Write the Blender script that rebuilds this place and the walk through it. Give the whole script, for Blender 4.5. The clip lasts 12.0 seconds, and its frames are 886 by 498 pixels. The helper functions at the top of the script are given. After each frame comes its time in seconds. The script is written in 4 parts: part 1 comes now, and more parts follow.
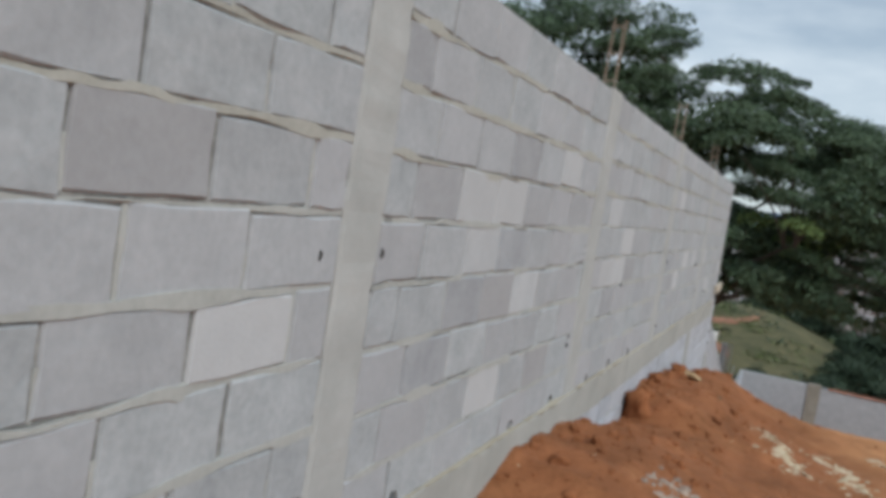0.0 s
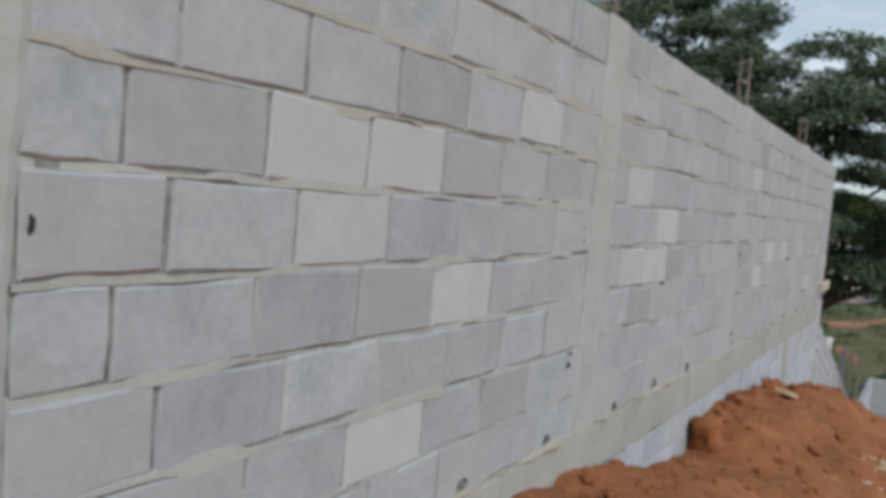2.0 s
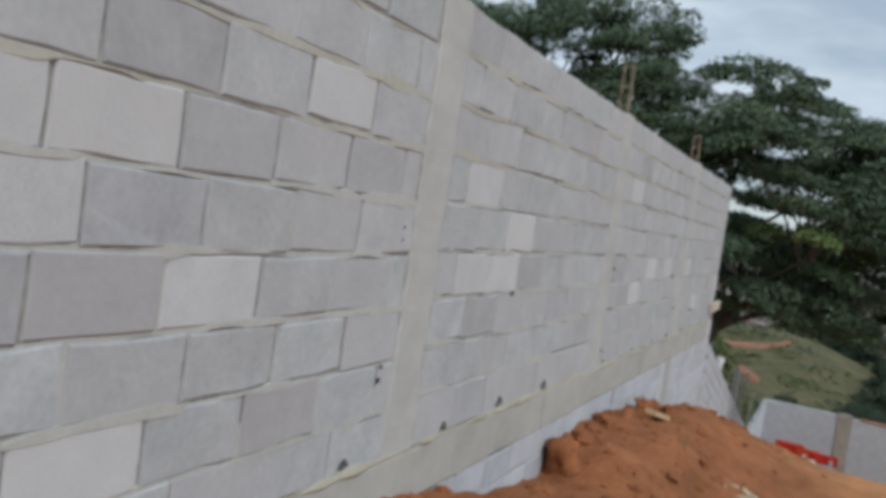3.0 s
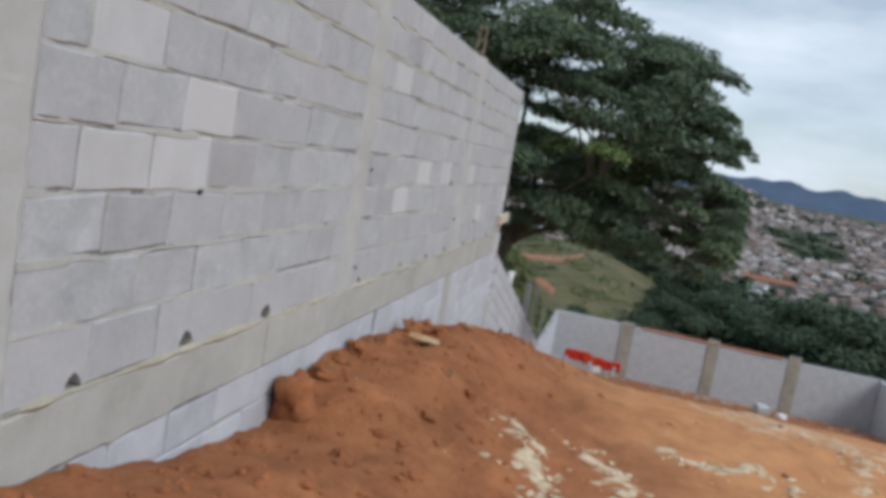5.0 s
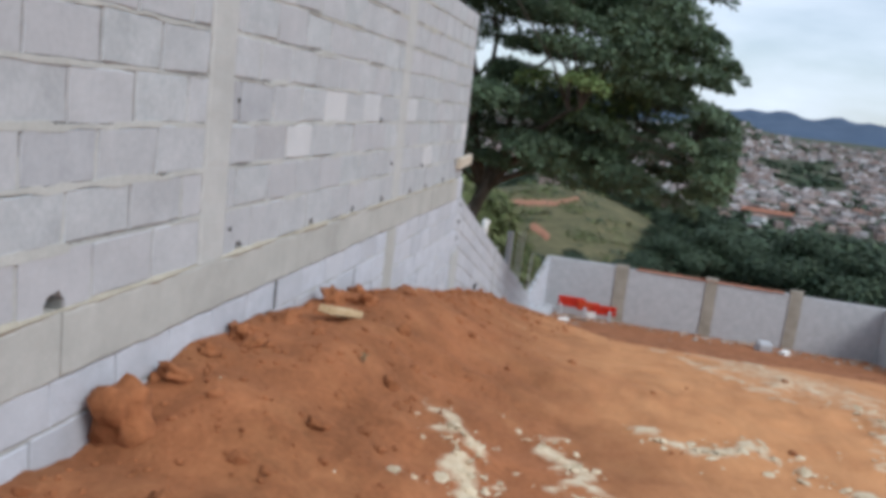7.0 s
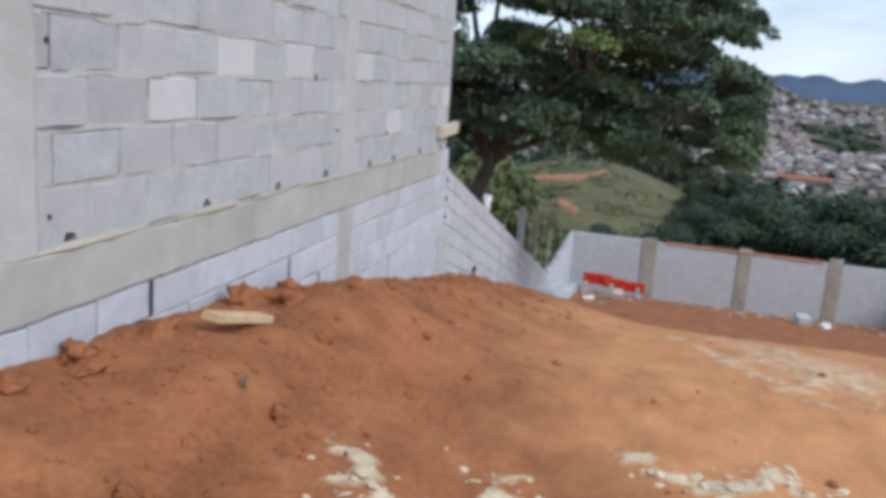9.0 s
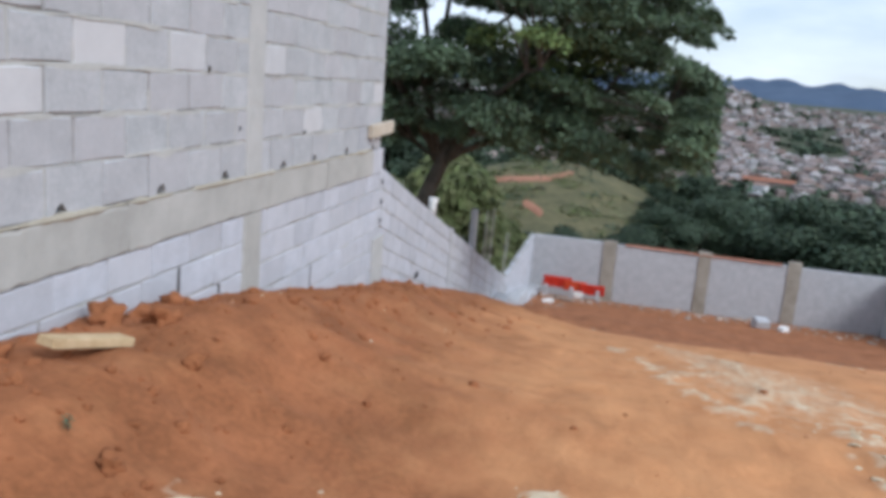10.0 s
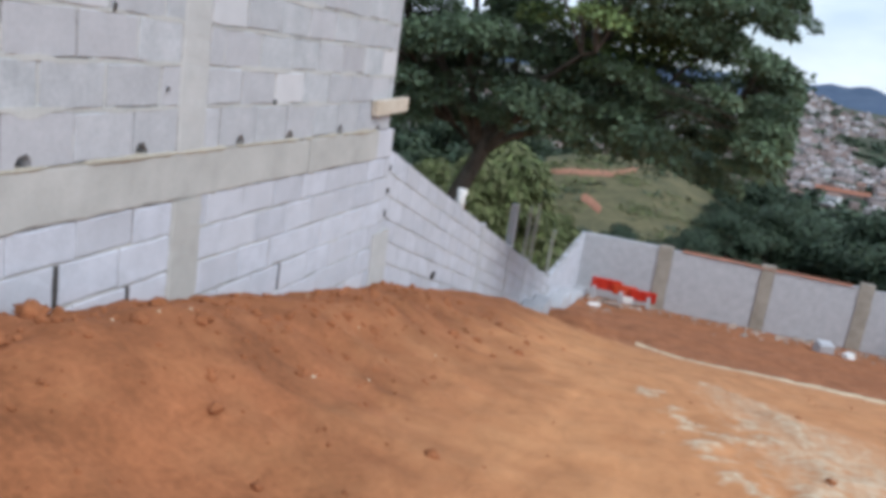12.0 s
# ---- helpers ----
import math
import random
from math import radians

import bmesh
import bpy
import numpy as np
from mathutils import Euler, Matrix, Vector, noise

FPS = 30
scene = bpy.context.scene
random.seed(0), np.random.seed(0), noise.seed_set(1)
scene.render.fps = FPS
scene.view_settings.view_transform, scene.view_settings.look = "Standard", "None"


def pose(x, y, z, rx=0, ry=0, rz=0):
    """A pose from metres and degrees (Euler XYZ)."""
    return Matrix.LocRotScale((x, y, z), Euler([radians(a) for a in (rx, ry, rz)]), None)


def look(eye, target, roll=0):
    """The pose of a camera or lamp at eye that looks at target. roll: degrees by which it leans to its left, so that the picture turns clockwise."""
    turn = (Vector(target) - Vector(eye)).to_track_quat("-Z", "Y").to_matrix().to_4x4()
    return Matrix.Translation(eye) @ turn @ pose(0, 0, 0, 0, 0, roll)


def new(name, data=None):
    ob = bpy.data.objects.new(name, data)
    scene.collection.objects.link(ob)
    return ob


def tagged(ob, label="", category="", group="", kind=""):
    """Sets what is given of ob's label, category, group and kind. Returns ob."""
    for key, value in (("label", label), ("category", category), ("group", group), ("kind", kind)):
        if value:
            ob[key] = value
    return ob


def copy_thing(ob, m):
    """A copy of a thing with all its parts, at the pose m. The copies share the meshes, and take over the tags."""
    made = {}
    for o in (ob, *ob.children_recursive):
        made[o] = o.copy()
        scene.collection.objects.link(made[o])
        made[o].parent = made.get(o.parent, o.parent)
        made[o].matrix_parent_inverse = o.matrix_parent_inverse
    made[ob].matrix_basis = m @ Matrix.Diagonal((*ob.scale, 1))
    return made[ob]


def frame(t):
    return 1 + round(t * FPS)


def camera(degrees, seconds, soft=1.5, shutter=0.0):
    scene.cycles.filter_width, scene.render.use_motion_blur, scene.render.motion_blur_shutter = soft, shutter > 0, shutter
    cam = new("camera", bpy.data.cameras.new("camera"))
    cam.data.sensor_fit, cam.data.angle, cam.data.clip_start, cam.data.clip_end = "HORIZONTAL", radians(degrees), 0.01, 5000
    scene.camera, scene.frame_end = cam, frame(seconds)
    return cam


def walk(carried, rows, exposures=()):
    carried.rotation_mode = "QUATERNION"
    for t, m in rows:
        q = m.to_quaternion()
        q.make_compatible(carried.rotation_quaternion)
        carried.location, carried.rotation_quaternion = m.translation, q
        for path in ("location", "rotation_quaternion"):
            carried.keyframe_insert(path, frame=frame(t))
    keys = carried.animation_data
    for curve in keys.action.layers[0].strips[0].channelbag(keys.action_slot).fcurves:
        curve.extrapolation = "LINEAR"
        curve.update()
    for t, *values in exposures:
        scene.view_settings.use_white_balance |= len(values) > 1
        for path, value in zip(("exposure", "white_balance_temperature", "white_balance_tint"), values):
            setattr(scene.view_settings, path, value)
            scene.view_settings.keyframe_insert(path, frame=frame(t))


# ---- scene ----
cam = camera(55.9, 12.0, soft=4.6)
PATH = [
    (0, (1.187, 0.273, 1.571), (0.405, 2.108, 1.419), 8.8),
    (0.5, (1.192, 0.632, 1.551), (0.467, 2.485, 1.349), 7.8),
    (1, (1.198, 1.034, 1.54), (0.443, 2.881, 1.402), 3.6),
    (1.5, (1.302, 1.372, 1.498), (0.305, 3.105, 1.462), 5.8),
    (2, (1.337, 1.71, 1.444), (0.323, 3.429, 1.311), 4.9),
    (2.5, (1.41, 2.03, 1.484), (0.492, 3.799, 1.312), 7.5),
    (3, (1.536, 2.329, 1.443), (0.678, 4.133, 1.341), 8.3),
    (3.5, (1.511, 2.688, 1.377), (0.788, 4.539, 1.152), 6.0),
    (5.5, (1.641, 3.839, 1.34), (1.264, 5.789, 1.11), 10.6),
    (6, (1.681, 4.19, 1.288), (1.178, 6.108, 1.03), 6.3),
    (6.5, (1.759, 4.495, 1.276), (1.376, 6.427, 0.928), 6.1),
    (8.5, (2.002, 5.741, 1.17), (1.576, 7.665, 0.828), 8.1),
    (9, (2.097, 6.008, 1.132), (1.642, 7.913, 0.729), 4.2),
    (9.5, (2.254, 6.299, 1.149), (1.715, 8.184, 0.752), 3.4),
    (10, (2.335, 6.529, 1.119), (1.951, 8.452, 0.723), 4.7),
    (10.5, (2.383, 6.844, 1.098), (1.988, 8.762, 0.691), 6.3),
    (11, (2.433, 7.205, 1.044), (1.963, 9.106, 0.634), 5.3),
    (11.5, (2.45, 7.526, 1.053), (1.953, 9.417, 0.628), 8.4),
    (12, (2.457, 7.854, 1.059), (1.946, 9.736, 0.614), 8.2),
]
walk(cam, [(t, look(eye, target, roll)) for t, eye, target, roll in PATH],
     [(0, -0.12, 6200, 4), (1.5, -0.08, 6200, 4), (2.5, -0.19, 6200, 4), (3.0, -0.15, 6200, 5), (3.5, 0.0, 6200, 6), (5.5, 0.02, 6150, 7), (6.0, 0.03, 6150, 7), (6.5, 0.16, 6100, 8), (8.5, 0.26, 5950, 8), (9.5, 0.32, 5900, 9), (12, 0.38, 5900, 9)])

# ---- light ----
SUN_DIR = Vector((0.62, -0.42, 0.66)).normalized()
world = bpy.data.worlds.new("overcast_sky")
scene.world = world
world.use_nodes = True
wn, wl = world.node_tree.nodes, world.node_tree.links
wn.clear()
w_out, w_bg = wn.new("ShaderNodeOutputWorld"), wn.new("ShaderNodeBackground")
w_sky, w_co, w_map = wn.new("ShaderNodeTexSky"), wn.new("ShaderNodeTexCoord"), wn.new("ShaderNodeMapping")
w_noise, w_ramp, w_mix = wn.new("ShaderNodeTexNoise"), wn.new("ShaderNodeValToRGB"), wn.new("ShaderNodeMix")
w_sky.sky_type, w_sky.sun_disc = "NISHITA", False
w_sky.sun_elevation = math.asin(SUN_DIR.z)
w_sky.sun_rotation = math.atan2(SUN_DIR.x, SUN_DIR.y)
w_map.inputs["Scale"].default_value = (1.6, 1.6, 5.5)
w_noise.inputs["Scale"].default_value, w_noise.inputs["Detail"].default_value, w_noise.inputs["Roughness"].default_value = 1.7, 6, 0.55
w_ramp.color_ramp.elements[0].position, w_ramp.color_ramp.elements[1].position = 0.39, 0.62
w_ramp.color_ramp.elements[0].color, w_ramp.color_ramp.elements[1].color = (0.45, 0.45, 0.45, 1), (1, 1, 1, 1)
w_mix.data_type = "RGBA"
w_mix.inputs["B"].default_value = (8.2, 8.8, 9.7, 1)
w_bg.inputs["Strength"].default_value = 0.096
wl.new(w_co.outputs["Generated"], w_map.inputs["Vector"])
wl.new(w_map.outputs["Vector"], w_noise.inputs["Vector"])
wl.new(w_noise.outputs["Fac"], w_ramp.inputs["Fac"])
wl.new(w_ramp.outputs["Color"], w_mix.inputs["Factor"])
wl.new(w_sky.outputs["Color"], w_mix.inputs["A"])
wl.new(w_mix.outputs["Result"], w_bg.inputs["Color"])
wl.new(w_bg.outputs["Background"], w_out.inputs["Surface"])
sun = new("sun", bpy.data.lights.new("sun", "SUN"))
sun.data.energy, sun.data.angle, sun.data.color = 1.85, radians(25), (1.0, 0.975, 0.94)
sun.matrix_world = look(SUN_DIR * 60, (0, 0, 0))


# ---- materials ----
def material(name, dark, light, scale=6.0, fine=120.0, rough=0.9, bump=0.25, fine_amount=0.35, vary=0.0, tint=None, metallic=0.0,
             island=False, spec=0.25, distance=0.004):
    """Two colours mixed by a broad and a fine noise; vary: brightness from piece to piece; tint: a third colour that some pieces lean to."""
    m = bpy.data.materials.new(name)
    m.use_nodes = True
    n, ln = m.node_tree.nodes, m.node_tree.links
    b = n["Principled BSDF"]
    geo = n.new("ShaderNodeNewGeometry")
    broad, grain = n.new("ShaderNodeTexNoise"), n.new("ShaderNodeTexNoise")
    broad.inputs["Scale"].default_value, broad.inputs["Detail"].default_value, broad.inputs["Roughness"].default_value = scale, 9, 0.68
    grain.inputs["Scale"].default_value, grain.inputs["Detail"].default_value = fine, 3
    for t in (broad, grain):
        ln.new(geo.outputs["Position"], t.inputs["Vector"])
    add = n.new("ShaderNodeMath")
    add.operation = "MULTIPLY_ADD"
    ln.new(grain.outputs["Fac"], add.inputs[0])
    add.inputs[1].default_value = fine_amount
    ln.new(broad.outputs["Fac"], add.inputs[2])
    span = n.new("ShaderNodeMapRange")
    span.inputs["From Min"].default_value, span.inputs["From Max"].default_value = 0.32 + fine_amount * 0.4, 0.68 + fine_amount * 0.6
    ln.new(add.outputs[0], span.inputs["Value"])
    mix = n.new("ShaderNodeMix")
    mix.data_type = "RGBA"
    mix.inputs["A"].default_value, mix.inputs["B"].default_value = (*dark, 1), (*light, 1)
    ln.new(span.outputs["Result"], mix.inputs["Factor"])
    col = mix.outputs["Result"]
    if vary or tint:
        if island:
            rnd = geo.outputs["Random Per Island"]
        else:
            rnd = n.new("ShaderNodeObjectInfo").outputs["Random"]
        if tint:
            second = n.new("ShaderNodeMath")
            second.operation = "MULTIPLY"
            ln.new(rnd, second.inputs[0])
            second.inputs[1].default_value = 17.31
            fract = n.new("ShaderNodeMath")
            fract.operation = "FRACT"
            ln.new(second.outputs[0], fract.inputs[0])
            lean = n.new("ShaderNodeMix")
            lean.data_type = "RGBA"
            lean.inputs["B"].default_value = (*tint, 1)
            ln.new(col, lean.inputs["A"])
            part_way = n.new("ShaderNodeMath")
            part_way.operation = "MULTIPLY"
            part_way.inputs[1].default_value = 0.6
            ln.new(fract.outputs[0], part_way.inputs[0])
            ln.new(part_way.outputs[0], lean.inputs["Factor"])
            col = lean.outputs["Result"]
        value = n.new("ShaderNodeMapRange")
        value.inputs["To Min"].default_value, value.inputs["To Max"].default_value = 1 - vary, 1 + vary
        ln.new(rnd, value.inputs["Value"])
        hsv = n.new("ShaderNodeHueSaturation")
        ln.new(value.outputs["Result"], hsv.inputs["Value"])
        ln.new(col, hsv.inputs["Color"])
        col = hsv.outputs["Color"]
    ln.new(col, b.inputs["Base Color"])
    b.inputs["Roughness"].default_value, b.inputs["Metallic"].default_value = rough, metallic
    b.inputs["Specular IOR Level"].default_value = spec
    if bump:
        bp = n.new("ShaderNodeBump")
        bp.inputs["Strength"].default_value, bp.inputs["Distance"].default_value = bump, distance
        ln.new(add.outputs[0], bp.inputs["Height"])
        ln.new(bp.outputs["Normal"], b.inputs["Normal"])
    return m


def palette(name, colours, rough=0.9):
    """One of a few colours for each object."""
    m = material(name, (0.5, 0.5, 0.5), (0.6, 0.6, 0.6), 0.3, 3, rough, 0.0)
    n, ln = m.node_tree.nodes, m.node_tree.links
    ramp, info, mul = n.new("ShaderNodeValToRGB"), n.new("ShaderNodeObjectInfo"), n.new("ShaderNodeMix")
    ramp.color_ramp.interpolation = "CONSTANT"
    while len(ramp.color_ramp.elements) < len(colours):
        ramp.color_ramp.elements.new(1.0)
    for i, c in enumerate(colours):
        ramp.color_ramp.elements[i].position = i / len(colours)
        ramp.color_ramp.elements[i].color = (*c, 1)
    ln.new(info.outputs["Random"], ramp.inputs["Fac"])
    ln.new(ramp.outputs["Color"], n["Principled BSDF"].inputs["Base Color"])
    return m


BLOCK = material("concrete_block", (0.325, 0.340, 0.350), (0.485, 0.495, 0.506), 6, 40, 0.95, 0.9, 0.5, 0.05, (0.425, 0.41, 0.425))
BLOCK_GREY = material("grey_block", (0.305, 0.315, 0.335), (0.435, 0.442, 0.460), 6, 40, 0.95, 0.9, 0.4, 0.06, (0.36, 0.34, 0.335))
BLOCK_PALE = material("pale_block", (0.435, 0.44, 0.452), (0.55, 0.552, 0.56), 6, 90, 0.95, 0.6, 0.5, 0.05, (0.52, 0.51, 0.51))
# Shaded copy of the block: the bluish tone of shade is in its colour.
BLOCK_SHADED = material("shaded_block", (0.37, 0.382, 0.415), (0.54, 0.552, 0.60), 5, 70, 0.95, 0.4, 0.4, 0.08, (0.46, 0.46, 0.48))
JOINT = material("joint_core", (0.13, 0.125, 0.118), (0.40, 0.395, 0.375), 7, 45, 1.0, 0.6, 0.5)
MORTAR = material("mortar", (0.375, 0.374, 0.350), (0.495, 0.492, 0.465), 3, 45, 0.95, 0.6, 0.5)
CONCRETE = material("pillar_concrete", (0.375, 0.375, 0.36), (0.50, 0.495, 0.478), 3.5, 140, 0.9, 0.3, 0.35)
BEAM = material("beam_concrete", (0.33, 0.325, 0.30), (0.475, 0.465, 0.435), 2.2, 110, 0.9, 0.3, 0.3)
PLASTER = material("grey_render", (0.36, 0.365, 0.38), (0.50, 0.505, 0.52), 4.5, 26, 0.95, 0.5, 0.6, distance=0.01)
BROWN_CONCRETE = material("stained_concrete", (0.24, 0.215, 0.175), (0.40, 0.365, 0.31), 2.5, 40, 0.95, 0.3, 0.4)
RUST = material("rusty_steel", (0.20, 0.14, 0.10), (0.40, 0.34, 0.27), 20, 200, 0.75, 0.2, 0.4, metallic=0.3)
STEEL = material("grey_steel", (0.36, 0.36, 0.34), (0.55, 0.54, 0.50), 20, 200, 0.6, 0.1, 0.3, metallic=0.4)
WOOD = material("raw_timber", (0.42, 0.30, 0.16), (0.62, 0.48, 0.30), 12, 90, 0.8, 0.3, 0.4)
MORTAR_TAN = material("tan_mortar", (0.30, 0.265, 0.205), (0.45, 0.415, 0.34), 4, 80, 0.95, 0.6, 0.5)
MORTAR_WARM = material("warm_mortar", (0.355, 0.342, 0.300), (0.475, 0.46, 0.415), 3, 45, 0.95, 0.6, 0.5)
PALE_WOOD = material("pale_board", (0.44, 0.37, 0.28), (0.60, 0.54, 0.45), 12, 90, 0.85, 0.3, 0.4)
LIME = material("lime_crust", (0.44, 0.33, 0.20), (0.66, 0.57, 0.42), 14, 90, 0.95, 0.5, 0.5, 0.15, island=True)
RUBBLE = material("rubble", (0.25, 0.165, 0.12), (0.43, 0.36, 0.30), 3, 40, 0.95, 0.3, 0.4, 0.3, island=True)
RED = material("red_paint", (0.42, 0.022, 0.012), (0.62, 0.045, 0.02), 4, 60, 0.55, 0.1, 0.3)
ORANGE = material("orange_paint", (0.50, 0.055, 0.018), (0.62, 0.085, 0.03), 4, 60, 0.55, 0.1, 0.3)
WHITE = material("white_plastic", (0.68, 0.68, 0.66), (0.80, 0.80, 0.78), 8, 60, 0.5, 0.05, 0.3)
TERRACOTTA = material("terracotta", (0.25, 0.105, 0.065), (0.38, 0.175, 0.115), 5, 60, 0.85, 0.2, 0.4, 0.15)
BARK = material("bark", (0.045, 0.038, 0.030), (0.115, 0.098, 0.080), 5, 40, 0.95, 0.6, 0.5, distance=0.02)
LEAF = material("tree_leaves", (0.034, 0.058, 0.047), (0.135, 0.182, 0.102), 0.75, 5, 0.6, 0, 0.3, 0.25, (0.075, 0.120, 0.052), island=True)
LEAF_YOUNG = material("young_leaves", (0.070, 0.115, 0.045), (0.200, 0.260, 0.095), 0.8, 9, 0.6, 0, 0.4, 0.4, (0.11, 0.17, 0.05), island=True)
LEAF_DARK = material("wood_leaves", (0.020, 0.040, 0.030), (0.056, 0.088, 0.054), 0.10, 3, 0.75, 0, 0.4, 0.5, (0.080, 0.100, 0.052), island=True)
LEAF_LIGHT = material("shrub_leaves", (0.075, 0.088, 0.040), (0.185, 0.185, 0.085), 0.8, 6, 0.7, 0, 0.4, 0.3, (0.10, 0.15, 0.04), island=True)
# Blue of the distance haze is mixed into the wooded slopes' colour.
MOUNTAIN = material("hazy_mountain", (0.055, 0.085, 0.140), (0.085, 0.120, 0.180), 0.006, 0.03, 1.0, 0, 0.4)
HOUSE_WALL = palette("house_walls", [(0.30, 0.29, 0.285), (0.22, 0.165, 0.145), (0.25, 0.235, 0.225), (0.19, 0.145, 0.13), (0.60, 0.60, 0.605), (0.22, 0.215, 0.22), (0.23, 0.19, 0.175)])
HOUSE_ROOF = palette("house_roofs", [(0.24, 0.14, 0.105), (0.22, 0.18, 0.17), (0.26, 0.18, 0.15), (0.36, 0.36, 0.36), (0.20, 0.145, 0.125)])
GLASS_DARK = material("dark_window", (0.03, 0.035, 0.045), (0.07, 0.08, 0.09), 1, 5, 0.25, 0)


def soil_material():
    """Red earth, with an ochre floor and pale lime crust where the ground's own layers say so."""
    m = material("red_soil", (0.178, 0.068, 0.027), (0.358, 0.139, 0.060), 1.8, 34, 1.0, 0.9, 0.45, distance=0.02)
    n, ln = m.node_tree.nodes, m.node_tree.links
    b = n["Principled BSDF"]
    col = b.inputs["Base Color"].links[0].from_socket
    pos = n.new("ShaderNodeNewGeometry").outputs["Position"]
    for layer, dark, light, scale in (("ochre", (0.42, 0.176, 0.070), (0.575, 0.294, 0.135), 1.5), ("crust", (0.42, 0.29, 0.17), (0.72, 0.63, 0.47), 7.0)):
        at, tex = n.new("ShaderNodeAttribute"), n.new("ShaderNodeTexNoise")
        at.attribute_name = layer
        tex.inputs["Scale"].default_value, tex.inputs["Detail"].default_value, tex.inputs["Roughness"].default_value = scale * 2, 8, 0.65
        ln.new(pos, tex.inputs["Vector"])
        own, fac, mix = n.new("ShaderNodeMix"), n.new("ShaderNodeMath"), n.new("ShaderNodeMix")
        own.data_type = mix.data_type = "RGBA"
        own.inputs["A"].default_value, own.inputs["B"].default_value = (*dark, 1), (*light, 1)
        ln.new(tex.outputs["Fac"], own.inputs["Factor"])
        edge = n.new("ShaderNodeMapRange")
        edge.inputs["From Min"].default_value, edge.inputs["From Max"].default_value = (0.36, 0.98) if layer == "ochre" else (0.50, 0.78)
        fac.operation = "ADD"
        half = n.new("ShaderNodeMath")
        half.operation = "MULTIPLY"
        half.inputs[1].default_value = 0.62
        ln.new(tex.outputs["Fac"], half.inputs[0])
        ln.new(at.outputs["Fac"], fac.inputs[0])
        ln.new(half.outputs[0], fac.inputs[1])
        ln.new(fac.outputs[0], edge.inputs["Value"])
        ln.new(edge.outputs["Result"], mix.inputs["Factor"])
        ln.new(col, mix.inputs["A"])
        ln.new(own.outputs["Result"], mix.inputs["B"])
        col = mix.outputs["Result"]
    # drawn-out pale and dark streaks, as wheels and water leave them
    squeeze, streak, edge, mix = n.new("ShaderNodeMapping"), n.new("ShaderNodeTexNoise"), n.new("ShaderNodeMapRange"), n.new("ShaderNodeMix")
    squeeze.inputs["Scale"].default_value = (3.2, 1.1, 1.0)
    squeeze.inputs["Rotation"].default_value = (0, 0, 0.3)
    streak.inputs["Scale"].default_value, streak.inputs["Detail"].default_value, streak.inputs["Roughness"].default_value, streak.inputs["Distortion"].default_value = 1.4, 9, 0.68, 0.6
    edge.inputs["From Min"].default_value, edge.inputs["From Max"].default_value, edge.inputs["To Min"].default_value, edge.inputs["To Max"].default_value = 0.34, 0.68, 0.86, 1.16
    ln.new(pos, squeeze.inputs["Vector"])
    ln.new(squeeze.outputs["Vector"], streak.inputs["Vector"])
    ln.new(streak.outputs["Fac"], edge.inputs["Value"])
    hsv = n.new("ShaderNodeHueSaturation")
    ln.new(edge.outputs["Result"], hsv.inputs["Value"])
    ln.new(col, hsv.inputs["Color"])
    ln.new(hsv.outputs["Color"], b.inputs["Base Color"])
    return m


SOIL = soil_material()
GRASS = material("hill_grass", (0.052, 0.058, 0.030), (0.165, 0.142, 0.072), 0.28, 2.0, 1.0, 0.3, 0.5, distance=0.2)
RED_TRACK = material("bare_red_earth", (0.24, 0.105, 0.065), (0.37, 0.20, 0.13), 0.3, 2.0, 1.0, 0)
VALLEY = material("valley_floor", (0.045, 0.058, 0.036), (0.095, 0.095, 0.065), 0.02, 0.3, 1.0, 0)


# ---- building helpers ----
def mesh_of(name, verts, faces, mat, smooth=False):
    me = bpy.data.meshes.new(name)
    me.from_pydata([tuple(v) for v in verts], [], faces)
    me.materials.append(mat)
    if smooth:
        me.shade_smooth()
    me.update()
    return me


def part(name, geometry, mat, parent=None, label="", smooth=False):
    """Links verts and faces as one mesh object under a thing or part."""
    ob = new(name, mesh_of(name, *geometry, mat, smooth))
    ob.parent = parent
    return tagged(ob, label)


def empty(name, x=0, y=0, z=0):
    ob = new(name)
    ob.location = (x, y, z)
    ob.empty_display_size = 0.1
    return ob


def box(x0, x1, y0, y1, z0, z1, b=0.0, rough=0.0):
    """Verts and faces of a box with chamfered edges, its corners moved a little."""
    bm = bmesh.new()
    bmesh.ops.create_cube(bm, size=1.0)
    for v in bm.verts:
        v.co = Vector(((x0 + x1) / 2 + v.co.x * (x1 - x0), (y0 + y1) / 2 + v.co.y * (y1 - y0), (z0 + z1) / 2 + v.co.z * (z1 - z0)))
    if b:
        bmesh.ops.bevel(bm, geom=list(bm.edges), offset=b, segments=1, affect="EDGES")
    for v in bm.verts:
        v.co += Vector((random.uniform(-1, 1), random.uniform(-1, 1), random.uniform(-1, 1))) * rough
    bm.verts.index_update()
    out = [v.co.copy() for v in bm.verts], [[v.index for v in f.verts] for f in bm.faces]
    bm.free()
    return out


def join(*pieces):
    verts, faces = [], []
    for v, f in pieces:
        k = len(verts)
        verts += list(v)
        faces += [[i + k for i in g] for g in f]
    return verts, faces


